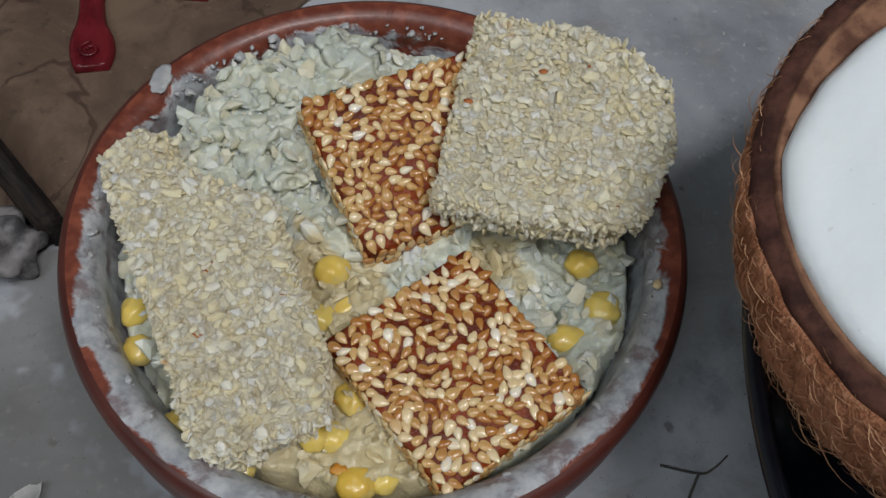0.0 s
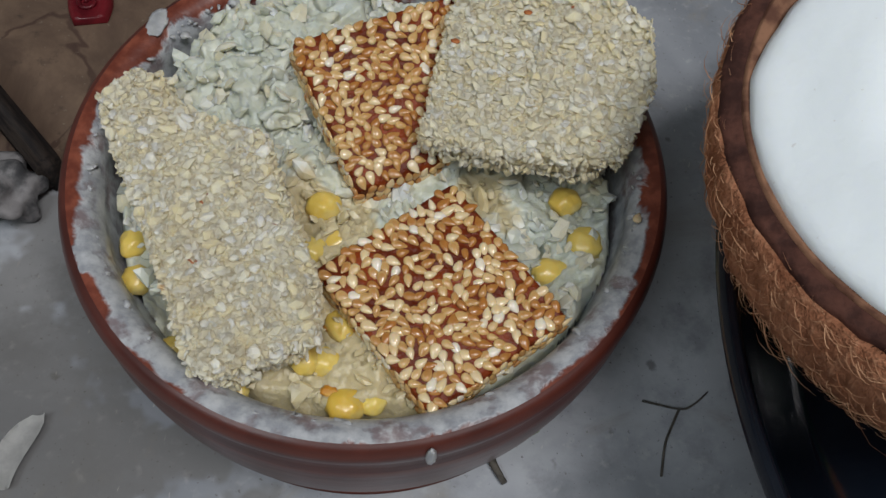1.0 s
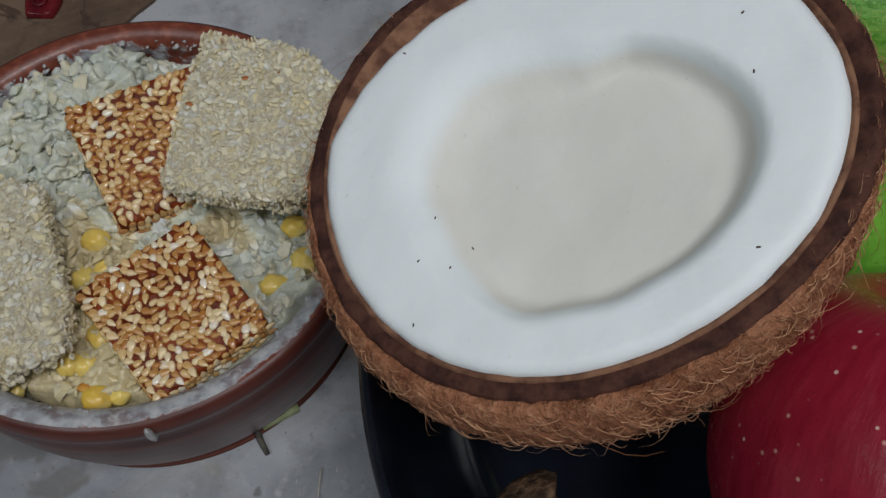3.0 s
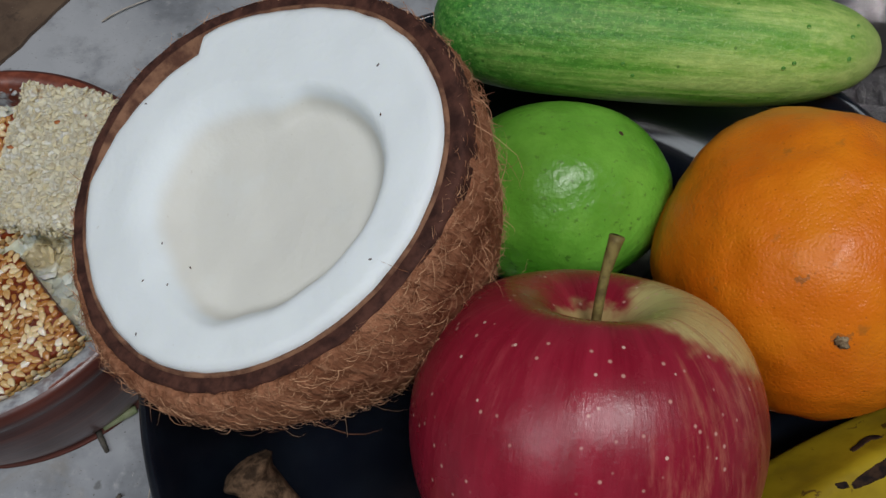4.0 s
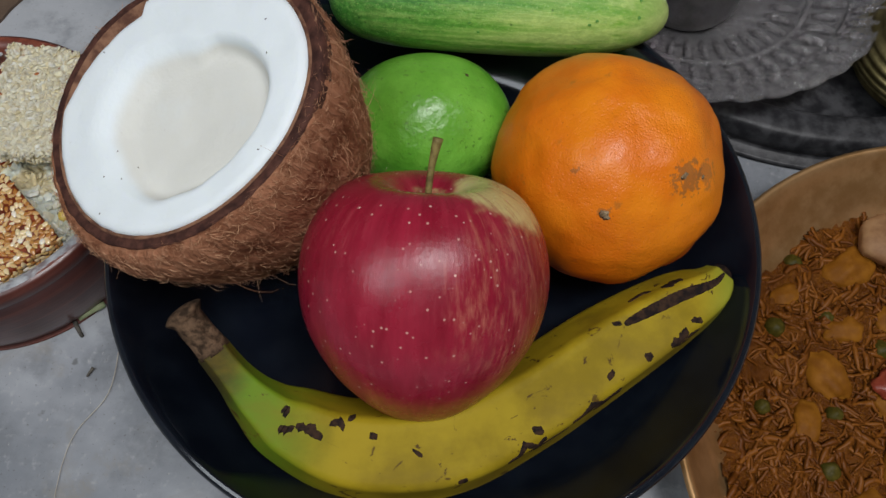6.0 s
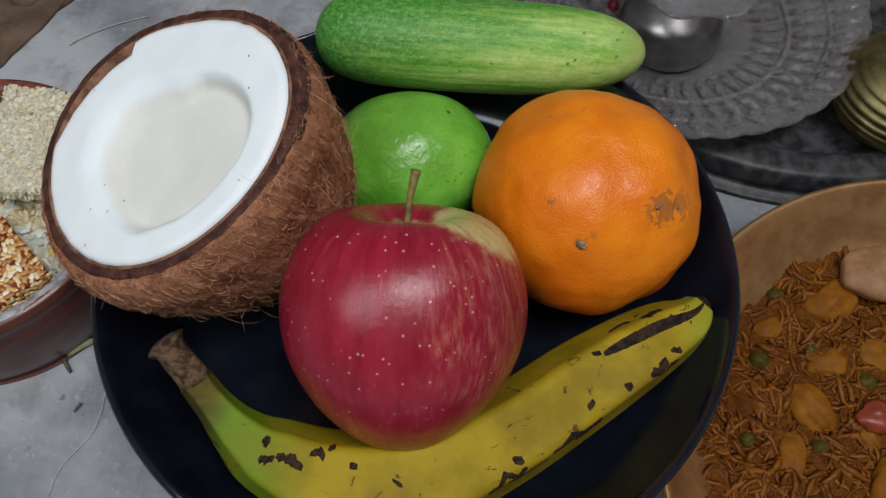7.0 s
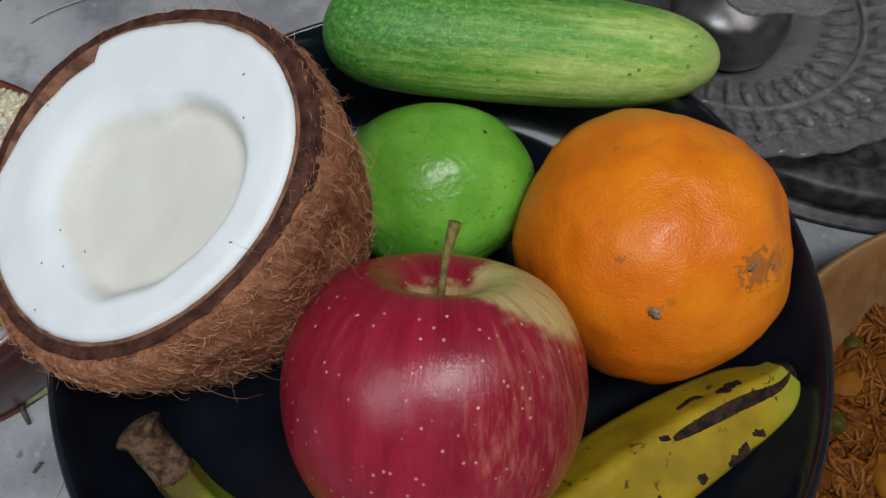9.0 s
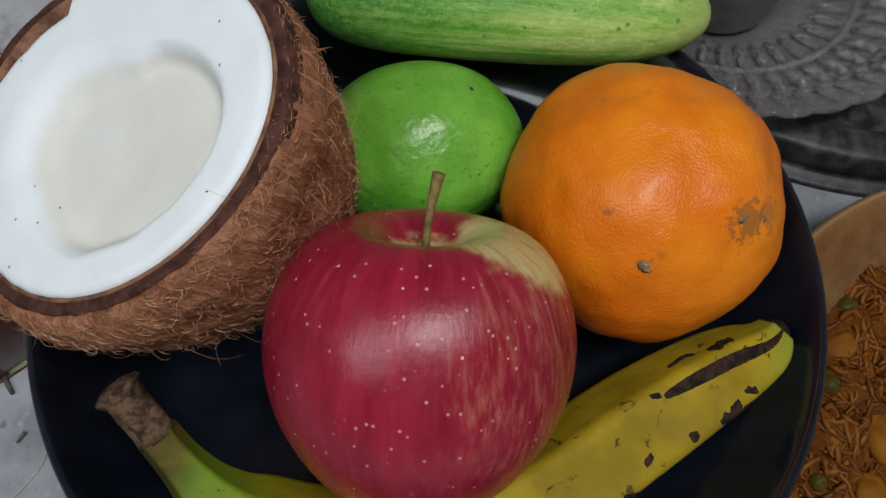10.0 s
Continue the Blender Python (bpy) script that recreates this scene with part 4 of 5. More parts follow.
def mandarin():
    t = thing("orange", "lumpy ripe orange with brown scars in black dish", "orange", pose(0.0586, 0.0155, 0.0672))
    def skin(d):
        d = Vector(d).normalized()
        k = 1 + 0.040 * noise.noise(d * 1.7 + Vector((3, 1, 5))) + 0.024 * noise.noise(d * 3.4 + Vector((1, 7, 2))) + 0.010 * noise.noise(d * 7 + Vector((4, 2, 2))) - 0.006 * abs(noise.noise(d * 15 + Vector((2, 6, 1))))
        return Vector((d.x * 0.0387, d.y * 0.0392, d.z * 0.0385)) * k

    bm = bmesh.new()
    bmesh.ops.create_uvsphere(bm, u_segments=96, v_segments=64, radius=1.0)
    for w in bm.verts:
        w.co = skin(w.co)
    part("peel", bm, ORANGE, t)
    for name, d, size, label in (("stem_scar", (-0.0072, -0.0298, 0.0232), (0.0015, 0.0014, 0.0006), "dry grey stem scar"), ("peel_scar", (0.0165, -0.0195, 0.0285), (0.0013, 0.0008, 0.0004), "pale raised scar"),
                                 ("peel_scar", (0.0235, -0.0180, 0.0255), (0.0007, 0.0005, 0.0003), "pale raised scar")):
        part(name, ball(size, 0.7, 3, size[0] * 5000, 16, 10), SCAR, t, label, Matrix.Translation(skin(d)) @ Vector(d).to_track_quat("Z", "Y").to_matrix().to_4x4())
    return t


def apple():
    ax = Vector((0.03, 0.745, 0.665)).normalized()
    sx = (Vector((1, 0, 0)) - ax * ax.x).normalized()
    m = Matrix((sx, ax.cross(sx), ax)).transposed().to_4x4()
    m.translation = (-0.0027, -0.0340, 0.0790)
    t = thing("apple", "shiny red apple with yellow blush and stalk resting on banana", "apple", m)
    prof = smooth_profile([(0.0, 0.0225), (0.003, 0.0230), (0.007, 0.0268), (0.013, 0.0310), (0.020, 0.0318), (0.0285, 0.0270), (0.0348, 0.0170), (0.0374, 0.004), (0.0355, -0.010),
                           (0.0290, -0.0228), (0.0205, -0.0325), (0.0120, -0.0388), (0.0075, -0.0392), (0.003, -0.0365), (0.0, -0.0358)], 7)
    part("skin", lathe(prof, 128, lambda a, k: 1 + 0.012 * math.sin(2 * a + 0.4) + 0.008 * math.sin(5 * a) * min(1.0, k / 30)), APPLE, t)
    pts = curve_points([(0, 0, 0.021), (0.0002, -0.0004, 0.029), (0.0009, -0.0008, 0.037), (0.0024, -0.0012, 0.0450)], 5)
    part("stalk", tube(pts, [0.00105 + 0.0006 * max(0, i - 10) / 5 for i in range(len(pts))], 10), STALK, t, "thin brown-green stalk")
    return t


def guava():
    t = thing("guava", "unripe green guava with small dark spots in black dish", "guava", pose(-0.0033, 0.0396, 0.0575, 0, 0, 0))
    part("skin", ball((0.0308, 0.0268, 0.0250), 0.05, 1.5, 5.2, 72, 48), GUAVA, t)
    part("blemish", ball((0.0009, 0.0007, 0.0002), 0.6, 3, 2, 16, 10), STUB, t, "small dark skin blemish", Matrix.Translation((0.0145, 0.0060, 0.0212)) @ Vector((0.4, 0.2, 1)).to_track_quat("Z", "Y").to_matrix().to_4x4())
    return t


def cucumber():
    a, b = Vector((-0.0390, 0.0848, 0.0755)), Vector((0.0850, 0.0752, 0.0755))
    mid = (a + b) / 2
    d = (b - a)
    t = thing("cucumber", "fat green cucumber with pale streaked end lying in dish", "cucumber", Matrix.Translation(mid) @ Matrix.Rotation(math.atan2(d.y, d.x), 4, "Z"))
    n, L = 60, d.length
    pts, rad = [], []
    for i in range(n + 1):
        s = -1 + 2 * i / n
        s = math.copysign(1 - (1 - abs(s)) ** 1.6, s)
        body = 0.0174 - 0.0010 * s - 0.0012 * s * s
        e = max(0.0, 1 - abs(s) ** (7 if s < 0 else 4.2))
        pts.append((s * L / 2, 0.0012 * s * s, 0.0010 * s * s))
        rad.append(max(0.0003, body * math.sqrt(e)))
    bm = tube(pts, rad, 64, lambda g, k: 1 + 0.014 * math.cos(3 * g + 0.5) + 0.006 * noise.noise(Vector((k * 0.25, math.cos(g) * 3, math.sin(g) * 3))))
    part("skin", bm, CUCUMBER, t)
    r = random.Random(31)
    for i in range(36):
        k = r.randrange(8, 52)
        g = r.uniform(0.1, 3.0)
        p = Vector(pts[k]) + Vector((0, math.cos(g), math.sin(g))) * rad[k] * 1.0
        part("wart", ball((0.0006, 0.0006, 0.00025), 0.2, 3, i, 8, 6), CUCUMBER, t, "", Matrix.Translation(p) @ Vector((0, math.cos(g), math.sin(g))).to_track_quat("Z", "Y").to_matrix().to_4x4())
    return t


def banana():
    t = thing("banana", "ripe yellow banana with black bruises curving round dish", "banana")
    key = [(-0.0660, -0.0515, 0.0700, 0.0050), (-0.0600, -0.0580, 0.0640, 0.0056), (-0.0530, -0.0645, 0.0585, 0.0080), (-0.0435, -0.0700, 0.0525, 0.0118), (-0.0233, -0.0760, 0.0475, 0.0148), (0.0034, -0.0745, 0.0460, 0.0152),
           (0.0292, -0.0620, 0.0460, 0.0148), (0.0568, -0.0440, 0.0480, 0.0142), (0.0785, -0.0310, 0.0510, 0.0120), (0.0915, -0.0240, 0.0535, 0.0088), (0.0970, -0.0185, 0.0550, 0.0050)]
    c = curve_points(key, 8)
    sect = lambda g, k: 0.93 / max(0.845, math.cos(((g - 0.30 + 0.6283) % 1.25664) - 0.6283)) + 0.018 * math.exp(-(((g - 0.30) % 1.25664 - 0.6283) / 0.16) ** 2)
    peel = tube([p[:3] for p in c], [p[3] for p in c], 60, sect)
    skin = BVHTree.FromBMesh(peel)
    part("peel", peel, BANANA, t)
    stem = curve_points([(-0.0655, -0.0520, 0.0696, 0.0050), (-0.0695, -0.0475, 0.0735, 0.0046), (-0.0725, -0.0443, 0.0765, 0.0048), (-0.0742, -0.0428, 0.0782, 0.0058), (-0.0750, -0.0420, 0.0790, 0.0034)], 5)
    part("stem", tube([p[:3] for p in stem], [p[3] for p in stem], 24, lambda g, k: 1 + 0.22 * noise.noise(Vector((math.cos(g) * 2.5, math.sin(g) * 2.5, k * 0.16)))), STUB, t, "dried brown stem stub")
    tip = curve_points([(0.0958, -0.0197, 0.0546, 0.0050), (0.0980, -0.0175, 0.0553, 0.0036), (0.0990, -0.0165, 0.0556, 0.0020)], 4)
    part("tip", tube([p[:3] for p in tip], [p[3] for p in tip], 16), BRUISE, t, "blackened tip")

    def on_skin(k, g):
        i = min(int(k), len(c) - 2)
        p, q = Vector(c[i][:3]), Vector(c[i + 1][:3])
        d = (q - p).normalized()
        side = d.cross(Vector((0, 0, 1))).normalized()
        nrm = side * math.cos(g) + side.cross(d) * math.sin(g)
        p = p.lerp(q, k - i)
        spot = skin.ray_cast(p, nrm)[0]
        return spot if spot else p + nrm * c[i][3], nrm

    def bruise(run, width, label, rag=1.0, taper=0.0):
        """A thin ragged patch that follows the peel: run is (k, angle) pairs."""
        bm = bmesh.new()
        rows, n = [], (len(run) - 1) * 5 + 1
        for i in range(n):
            a, b = run[i // 5], run[min(i // 5 + 1, len(run) - 1)]
            k, g = a[0] + (b[0] - a[0]) * (i % 5) / 5, a[1] + (b[1] - a[1]) * (i % 5) / 5
            w = 1.3 * width * math.sin(math.pi * (i + 0.3) / n) ** 0.4 * (1.15 - taper * i / n)
            row = []
            for e in range(9):
                gg = g + (e / 8 - 0.5) * 2 * w / max(c[int(k)][3], 0.004) * (1 + rag * noise.noise(Vector((i * 0.37, (e > 4) * 5.0, width * 900 + run[0][0]))))
                spot, nrm = on_skin(k, gg)
                row.append(bm.verts.new(spot + nrm * (0.0002 if 0 < e < 8 and 0 < i < n - 1 else -0.0002)))
            rows.append(row)
        for a, b in zip(rows, rows[1:]):
            for e in range(8):
                bm.faces.new((a[e], a[e + 1], b[e + 1], b[e]))
        part("bruise", bm, BRUISE, t, label)

    bruise([(k, 1.70 - 0.012 * (k - 57)) for k in range(58, 81)], 0.0019, "long black bruise", 0.12, 0.75)
    r = random.Random(44)
    for k, g, n, w in ((60, 2.25, 4, 0.0009), (58, 0.85, 2, 0.0009), (61, 0.75, 4, 0.0012), (47, 0.75, 2, 0.001), (24, 1.5, 5, 0.0012), (19, 1.75, 3, 0.0011), (44, 0.62, 5, 0.0009), (37, 1.3, 2, 0.0006), (50, 0.55, 6, 0.001), (30, 2.0, 2, 0.001), (65, 0.8, 3, 0.0008), (40, 0.55, 2, 0.0006), (62, 0.45, 5, 0.0012), (64, 2.1, 5, 0.0014), (54, 0.9, 2, 0.0008), (46, 0.45, 5, 0.0007), (33, 1.6, 2, 0.0007), (28, 1.75, 3, 0.0009), (21, 1.3, 4, 0.0012), (52, 0.35, 4, 0.0009), (57, 1.8, 2, 0.0007)):
        bruise([(k + j, g + r.uniform(-0.1, 0.1)) for j in range(n)], w, "small dark spot", 0.7)
    return t


mandarin()
apple()
guava()
cucumber()
banana()


# ---- glass dish, lamp, tray and pot behind ----
def stone_tray():
    t = thing("black_tray", "round black stone tray with raised rim on floor", "tray", pose(0.185, 0.196, 0))
    prof = smooth_profile([(0.0, 0.0), (0.130, 0.0), (0.134, 0.003), (0.1345, 0.010), (0.132, 0.0145), (0.122, 0.0150), (0.1185, 0.0125), (0.115, 0.008), (0.09, 0.007), (0.0, 0.007)], 5)
    part("tray_base", lathe(prof[-16:], 128), TRAY, t)
    part("tray_rim", lathe(prof[:-15], 128), TRAY, t, "raised dull black rim")
    return t


def crystal_dish():
    t = thing("crystal_dish", "scalloped pressed crystal glass dish on black tray", "dish", pose(0.121, 0.156, 0.0075))
    scal = lambda a, k: 1 + (0.014 * abs(math.sin(18 * a)) if 3 <= k <= 9 else 0.0)
    prof = [(0.0, 0.001), (0.030, 0.001), (0.050, 0.004), (0.070, 0.013), (0.081, 0.021), (0.0855, 0.0250), (0.0862, 0.0272), (0.0842, 0.0282), (0.070, 0.0175), (0.050, 0.0085), (0.030, 0.005), (0.0, 0.005)]
    part("glass_body", lathe(prof, 216, scal), CRYSTAL, t)
    for ring, (r0, r1, z0, z1, n, w) in enumerate(((0.0725, 0.0842, 0.0200, 0.0275, 54, 0.0020), (0.058, 0.070, 0.0125, 0.0182, 48, 0.0022), (0.040, 0.053, 0.0070, 0.0105, 40, 0.0018))):
        bm = tube([(r0, 0, z0), ((r0 + r1) / 2, 0, (z0 + z1) / 2 + 0.001), (r1, 0, z1)], [w * 0.7, w, w * 0.7], 6)
        me = mesh_of(bm, CRYSTAL)
        for i in range(n):
            part("glass_rib", me, CRYSTAL, t, "", Matrix.Rotation(6.28319 * i / n, 4, "Z"))
    for rr, zz in ((0.0722, 0.0195), (0.0555, 0.0118)):
        part("glass_ring", lathe([(rr + 0.0013 * math.cos(q), zz + 0.0013 * math.sin(q)) for q in (1.0472 * i for i in range(6))], 96, None, True), CRYSTAL, t)
    return t


def lamp_stand():
    t = thing("oil_lamp", "small steel oil lamp with scalloped glass cup on crystal dish", "lamp", pose(0.117, 0.144, 0.0125))
    part("ball_foot", lathe(smooth_profile([(0.0, 0.0), (0.018, 0.0), (0.0235, 0.006), (0.0240, 0.013), (0.0205, 0.022), (0.012, 0.028), (0.006, 0.031), (0.005, 0.036), (0.0, 0.036)], 6), 64), STEEL, t, "rounded dull steel foot")
    scal = lambda a, k: 1 + 0.05 * math.sin(9 * a) * min(1.0, k / 8.0) if k < 14 else 1 + 0.05 * math.sin(9 * a)
    part("cup", lathe(smooth_profile([(0.0, 0.034), (0.012, 0.035), (0.024, 0.040), (0.0330, 0.047), (0.0362, 0.0500), (0.0348, 0.0512), (0.023, 0.0435), (0.011, 0.0385), (0.0, 0.038)], 4), 90, scal), CRYSTAL, t, "scalloped frosted glass cup")
    return t


def brass_pot():
    t = thing("brass_pot", "small ribbed brass pot standing on black tray", "pot", pose(0.216, 0.102, 0.0075))
    prof = []
    for i in range(40):
        q = i / 39
        prof.append((0.012 + 0.020 * math.sin(math.pi * (0.12 + 0.72 * q)) + 0.0006 * math.cos(i * 1.57), 0.033 * q))
    part("pot_body", lathe([(0.0, 0.0), *prof, (0.014, 0.033), (0.0, 0.029)], 72), OLDBRASS, t)
    return t


def bead(x, y, z, s):
    t = thing("red_bead", "small glossy red bead on crystal dish", "bead", pose(x, y, z))
    part("bead_body", ball((s, s, s), 0.1, 2, 1, 16, 12), RED, t)
    return t


stone_tray()
crystal_dish()
lamp_stand()
brass_pot()
bead(0.092, 0.158, 0.022, 0.003)


# ---- brass bowl of curry ----
CB = Vector((0.1965, -0.066, 0.0))


def brass_bowl():
    t = thing("brass_bowl", "wide worn brass bowl of curry standing on floor", "bowl", Matrix.Translation(CB))
    prof = smooth_profile([(0.0, 0.0), (0.07, 0.0), (0.078, 0.002), (0.096, 0.012), (0.110, 0.026), (0.1145, 0.0325), (0.1150, 0.0345), (0.1125, 0.0345), (0.106, 0.026), (0.093, 0.0135), (0.070, 0.005), (0.0, 0.003)], 6)
    part("bowl_body", lathe(prof, 144), BRASS, t)
    return t


def gravy_height(x, y):
    v = Vector((x, y, 0.02))
    warp = v + Vector((noise.noise(v * 70), noise.noise(v * 70 + Vector((5, 5, 5))), 0)) * 0.006
    return 0.0140 + 0.003 * noise.noise(v * 80) + (0.25 - abs(noise.noise(warp * 170))) * 0.0042 + (0.25 - abs(noise.noise(warp * 420))) * 0.0018


def curry():
    t = thing("vegetable_curry", "orange cabbage and potato curry filling brass bowl", "food")
    bm = bmesh.new()
    step, R = 0.0011, 0.0955
    grid, n = {}, 88
    for i in range(-n, n + 1):
        for j in range(-n, n + 1):
            if math.hypot(i, j) * step < R:
                x, y = CB.x + i * step, CB.y + j * step
                grid[i, j] = bm.verts.new((x, y, gravy_height(x, y)))
    for (i, j), w in grid.items():
        q = [grid.get(k) for k in ((i, j), (i + 1, j), (i + 1, j + 1), (i, j + 1))]
        if all(q):
            bm.faces.new(q)
    part("gravy", bm, CURRY, t, "oily orange gravy")
    r = random.Random(61)
    vs, fs = [], []
    for _ in range(1150):
        a, d = r.uniform(1.4, 5.0), 0.091 * math.sqrt(r.random())
        p = Vector((CB.x + d * math.cos(a), CB.y + d * math.sin(a), 0))
        p.z = gravy_height(p.x, p.y) - 0.0007
        head, bend, ln, w = r.uniform(0, 6.283), r.uniform(-1.5, 1.5), r.uniform(0.006, 0.017), r.uniform(0.0006, 0.0016)
        base, n = len(vs), 7
        for e in range(n):
            q = e / (n - 1)
            g = head + bend * q
            p = p + Vector((math.cos(g), math.sin(g), 0)) * ln / n
            p.z = gravy_height(p.x, p.y) + 0.0001
            side, ww = Vector((-math.sin(g), math.cos(g), 0)), w * (0.35 + 0.65 * math.sin(math.pi * (0.1 + 0.8 * q)))
            vs.extend(((p + side * ww)[:], (p + Vector((0, 0, ww * 0.22)))[:], (p - side * ww)[:], (p - Vector((0, 0, ww * 0.22)))[:]))
        for e in range(n - 1):
            for h in range(4):
                x = base + e * 4
                fs.append((x + h, x + (h + 1) % 4, x + 4 + (h + 1) % 4, x + 4 + h))
    me = bpy.data.meshes.new("mesh")
    me.from_pydata(vs, [], fs)
    me.polygons.foreach_set("use_smooth", [True] * len(me.polygons))
    me.materials.append(SHRED)
    tagged(part("cabbage_shreds", me, SHRED, t, "limp orange cabbage shreds"), kind="stuff")
    for x, y, s in ((0.143, 0.006, 0.0038), (0.131, -0.021, 0.004), (0.152, -0.017, 0.0032), (0.147, -0.055, 0.0034), (0.141, -0.075, 0.0038), (0.121, -0.052, 0.003), (0.17, -0.03, 0.004)):
        part("pea", ball((s, s, s * 0.9), 0.22, 2, x * 99, 16, 12), PEA, t, "dull green pea", Matrix.Translation((x, y, 0.0128)))
    for x, y, s, g in ((0.165, 0.004, 0.010, 0.5), (0.147, -0.040, 0.009, 2.0), (0.168, -0.07, 0.010, 1.0), (0.158, -0.022, 0.007, 0.2), (0.136, -0.058, 0.007, 1.4), (0.178, -0.020, 0.008, 2.6),
                       (0.150, -0.090, 0.009, 0.9), (0.129, -0.036, 0.006, 2.2), (0.165, -0.050, 0.006, 1.9), (0.138, -0.008, 0.006, 0.4)):
        part("potato", ball((s * 1.25, s * 0.8, s * 0.55), 0.25, 1.8, x * 50, 24, 16), POTATO, t, "yellow potato chunk", Matrix.Translation((x, y, 0.0128)) @ Matrix.Rotation(g, 4, "Z"))
    part("tomato", ball((0.009, 0.006, 0.003), 0.3, 2, 5, 20, 12), TOMATO, t, "soft red tomato piece", Matrix.Translation((0.170, -0.045, 0.0175)))
    part("bread", ball((0.018, 0.012, 0.007), 0.2, 1.5, 9, 28, 18), BREAD, t, "pale fried bread lump", Matrix.Translation((0.186, 0.013, 0.0195)))
    return t


brass_bowl()
curry()


# ---- things on the floor by the clay bowl ----
def beige_sheet():
    t = thing("beige_sheet", "mottled beige printed sheet lying on floor", "sheet")
    bm = bmesh.new()
    edge = []
    for i in range(41):
        q = i / 40
        x, y = -0.262 + (-0.130 + 0.262) * q, 0.030 + (0.28 - 0.030) * q
        k = 0.0022 * noise.noise(Vector((q * 30, 0.5, 1)))
        edge.append((x + k, y))
    out = edge + [(-0.5, 0.28), (-0.5, 0.03)]
    top, low = [bm.verts.new((*p, 0.0016)) for p in out], [bm.verts.new((*p, 0.0001)) for p in out]
    bm.faces.new(top)
    bm.faces.new(low[::-1])
    for i in range(len(out)):
        j = (i + 1) % len(out)
        bm.faces.new((top[i], top[j], low[j], low[i]))
    bmesh.ops.recalc_face_normals(bm, faces=bm.faces)
    part("sheet_body", bm, PAPER, t, "", None, False)
    return t


def red_ornament(m, label):
    t = thing("red_ornament", label, "ornament", m, "red ornaments on the sheet")
    half = [(0.0000, 0.0046), (0.006, 0.0062), (0.012, 0.0058), (0.018, 0.0040), (0.026, 0.0034), (0.036, 0.0042), (0.046, 0.0040)]
    c = curve_points(half, 5)
    bm = bmesh.new()
    rows = []
    for x, w in c:
        rows.append([bm.verts.new((x, w * s, z)) for s, z in ((-1, 0.0), (-0.92, 0.0022), (-0.6, 0.0030), (-0.45, 0.0023), (0.45, 0.0023), (0.6, 0.0030), (0.92, 0.0022), (1, 0.0))])
    for a, b in zip(rows, rows[1:]):
        for i in range(7):
            bm.faces.new((a[i], a[i + 1], b[i + 1], b[i]))
    bm.faces.new(rows[0])
    bm.faces.new(rows[-1])
    bmesh.ops.recalc_face_normals(bm, faces=bm.faces)
    part("ornament_body", bm, RED, t)
    turn = curve_points([(0.006 + 0.0032 * (1 - q / 9) * math.cos(q * 1.1), 0.0032 * (1 - q / 9) * math.sin(q * 1.1), 0.0026) for q in range(8)], 4)
    part("scroll", tube(turn, [0.0006] * len(turn), 6), RED, t, "raised scroll")
    return t


def wood_bar():
    t = thing("wooden_bar", "blackened wooden bar lying on floor beside bowl", "bar", pose(-0.2535, 0.0385, 0.0065, 0, 0, 138))
    bm = bmesh.new()
    bmesh.ops.create_cube(bm, size=1.0)
    for w in bm.verts:
        w.co = Vector((0.045 + w.co.x * 0.09, w.co.y * 0.0065, w.co.z * 0.013))
    bmesh.ops.bevel(bm, geom=bm.edges[:], offset=0.0015, segments=3, affect="EDGES")
    part("bar_body", bm, DARKWOOD, t)
    return t


def grey_stone():
    t = thing("grey_stone", "small grey lumpy stone beside wooden bar", "stone", pose(-0.2665, 0.0335, 0.006))
    part("stone_body", ball((0.011, 0.009, 0.0068), 0.5, 1.6, 3.3, 40, 28), GREYROCK, t)
    return t


def twig(pts, w, name, label, category, mat):
    t = thing(name, label, category)
    c = curve_points(pts, 6)
    part("stalk", tube(c, [w * (1 - 0.5 * i / len(c)) for i in range(len(c))], 6), mat, t)
    return t


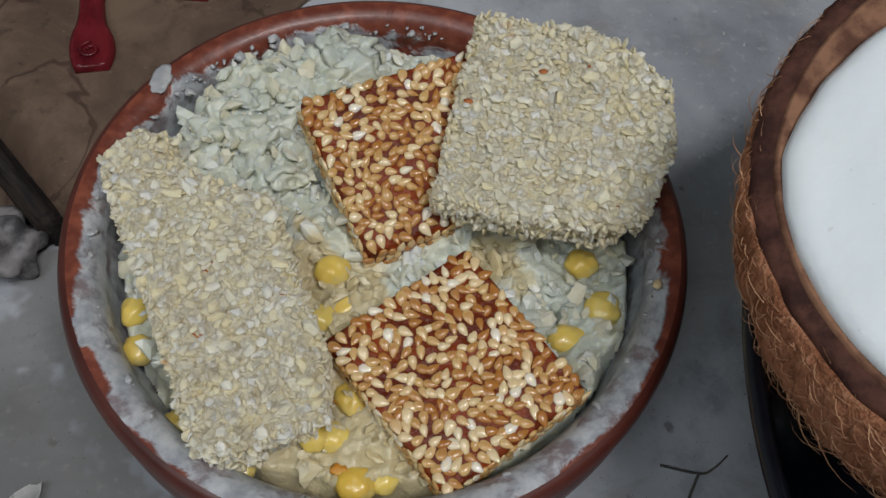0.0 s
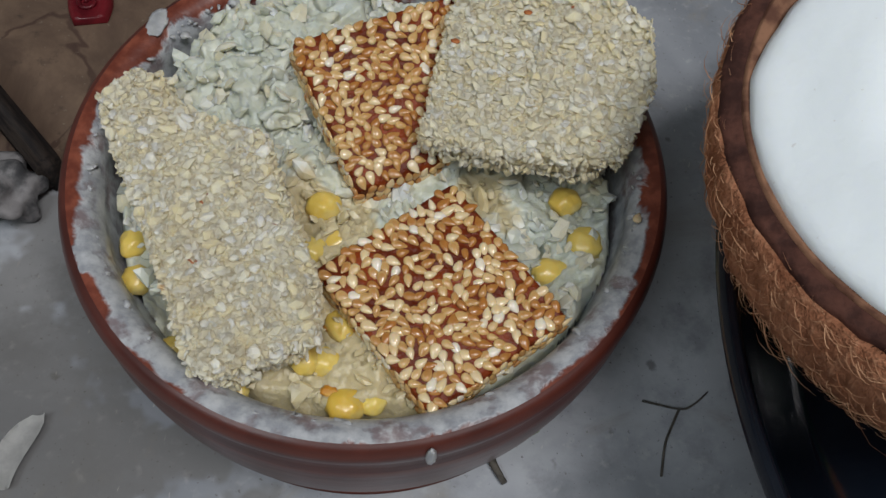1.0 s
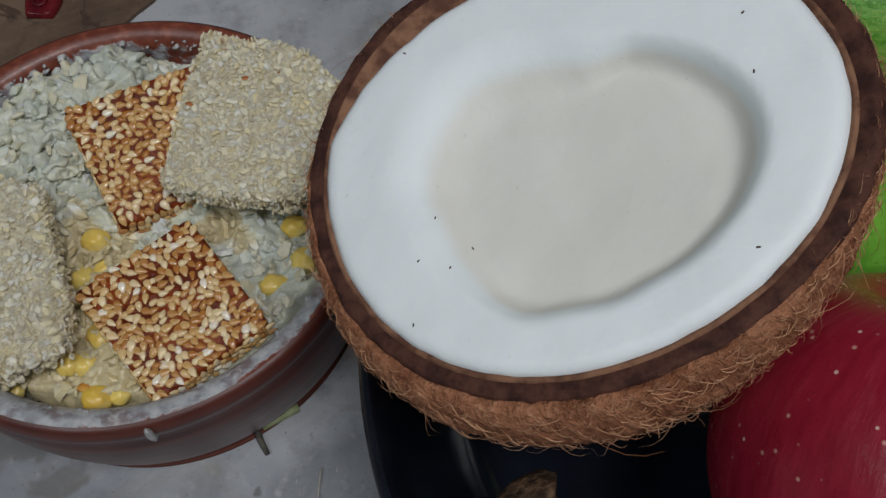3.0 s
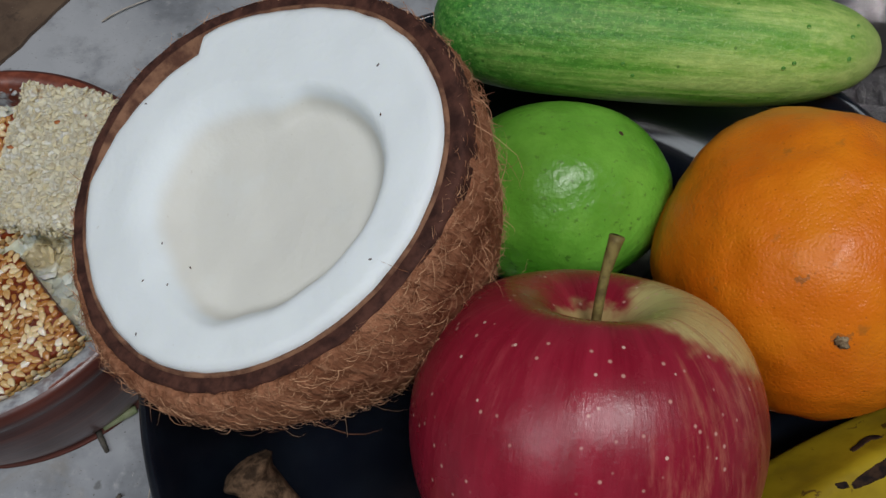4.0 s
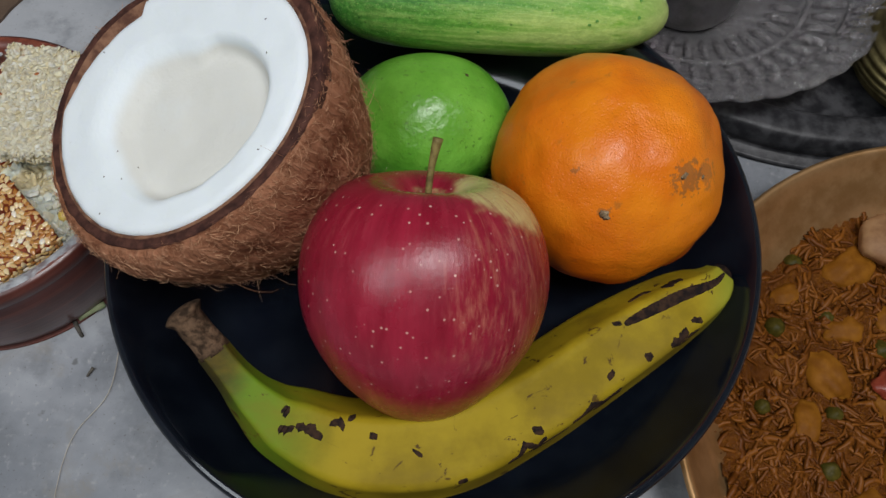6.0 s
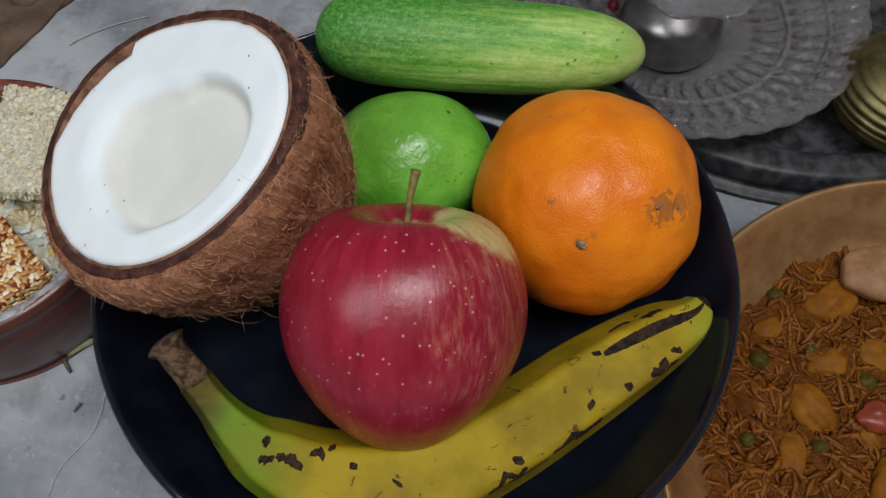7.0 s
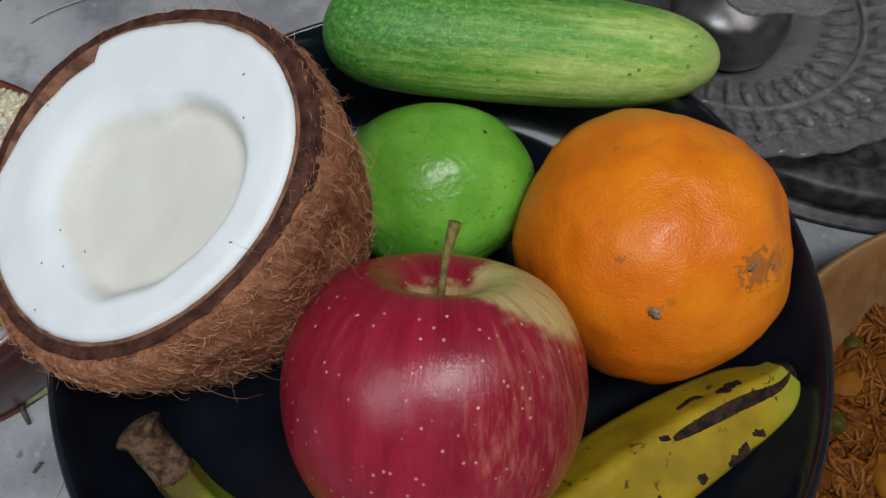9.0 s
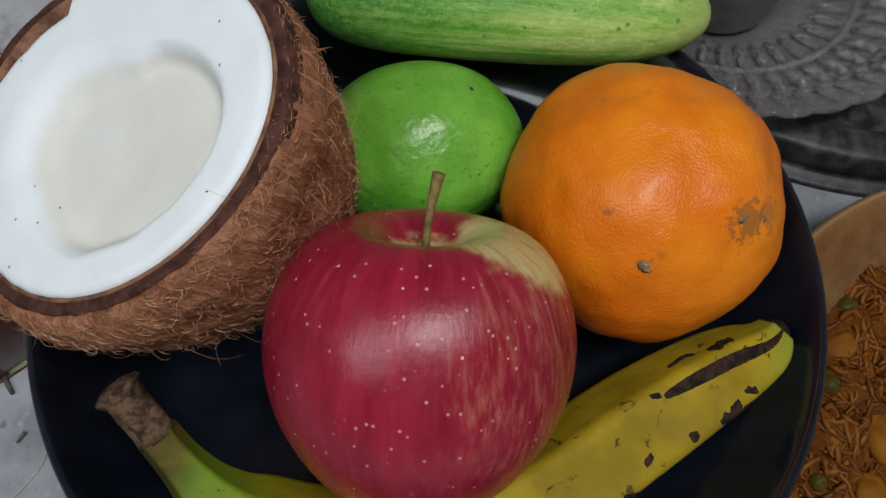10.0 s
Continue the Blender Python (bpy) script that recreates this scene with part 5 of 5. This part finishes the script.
beige_sheet()
red_ornament(pose(-0.2625, 0.0925, 0.0018, 0, 0, 107), "dark red scrolled ornament lying on beige sheet")
red_ornament(pose(-0.2425, 0.1240, 0.0018, 0, 0, 95), "dark red scrolled ornament half hidden behind bowl")
wood_bar()
grey_stone()
tw = twig([(-0.1053, 0.0004, 0.0008), (-0.0965, -0.0006, 0.0010), (-0.0930, 0.0010, 0.0012), (-0.0895, 0.0045, 0.0008)], 0.00030, "dry_twig", "thin forked dark twig lying on floor", "twig", TWIG)
c = curve_points([(-0.0965, -0.0004, 0.0009), (-0.0985, -0.005, 0.0008), (-0.1002, -0.0096, 0.0008), (-0.1013, -0.0168, 0.0008)], 6)
part("fork", tube(c, [0.00030] * len(c), 6), TWIG, tw)
twig([(-0.1470, -0.0100, 0.0012), (-0.1425, -0.0135, 0.0016), (-0.1390, -0.0190, 0.0012), (-0.1365, -0.0225, 0.0012)], 0.0013, "leaf_stalk", "short dark stalk lying on floor", "stalk", TWIG)
twig([(-0.1395, -0.0140, 0.0016), (-0.1345, -0.0115, 0.0022), (-0.1300, -0.0090, 0.0018)], 0.0024, "leaf_scrap", "pale green wilted leaf scrap on floor", "leaf", LEAF)
twig([(-0.1300, -0.0350, 0.0008), (-0.1318, -0.0385, 0.0008)], 0.0008, "leaf_crumb", "tiny dark leaf crumb on floor", "crumb", TWIG)
twig([(-0.1215, -0.0250, 0.0010), (-0.1225, -0.0450, 0.0008), (-0.1330, -0.0630, 0.0008), (-0.1345, -0.0900, 0.0008), (-0.130, -0.12, 0.0008)], 0.00022, "long_fibre", "long pale fibre lying across floor", "fibre", HAIR)
twig([(-0.1760, 0.1500, 0.0010), (-0.1690, 0.1560, 0.0014), (-0.1560, 0.1640, 0.0010), (-0.1400, 0.1700, 0.0010)], 0.00035, "coir_strand", "pale coir strand lying on floor", "fibre", HAIR)


def shaving():
    t = thing("white_shaving", "thin white curled shaving lying on floor", "shaving")
    bm = bmesh.new()
    rows = []
    for i in range(9):
        q = i / 8
        y, w = -0.0194 - 0.0165 * q, 0.0012 + 0.0022 * math.sin(math.pi * q ** 0.7)
        x = -0.2400 - 0.0030 * math.sin(q * 2.4)
        rows.append([bm.verts.new((x + w * s, y + 0.0004 * s, 0.0006 + 0.0012 * s * s + z)) for z, ss in ((0.0003, 1),) for s in (-1, -0.5, 0, 0.5, 1)])
    for a, b in zip(rows, rows[1:]):
        for i in range(4):
            bm.faces.new((a[i], a[i + 1], b[i + 1], b[i]))
    bmesh.ops.solidify(bm, geom=bm.faces[:], thickness=0.0003)
    part("shaving_body", bm, WHITEBIT, t)
    return t


shaving()
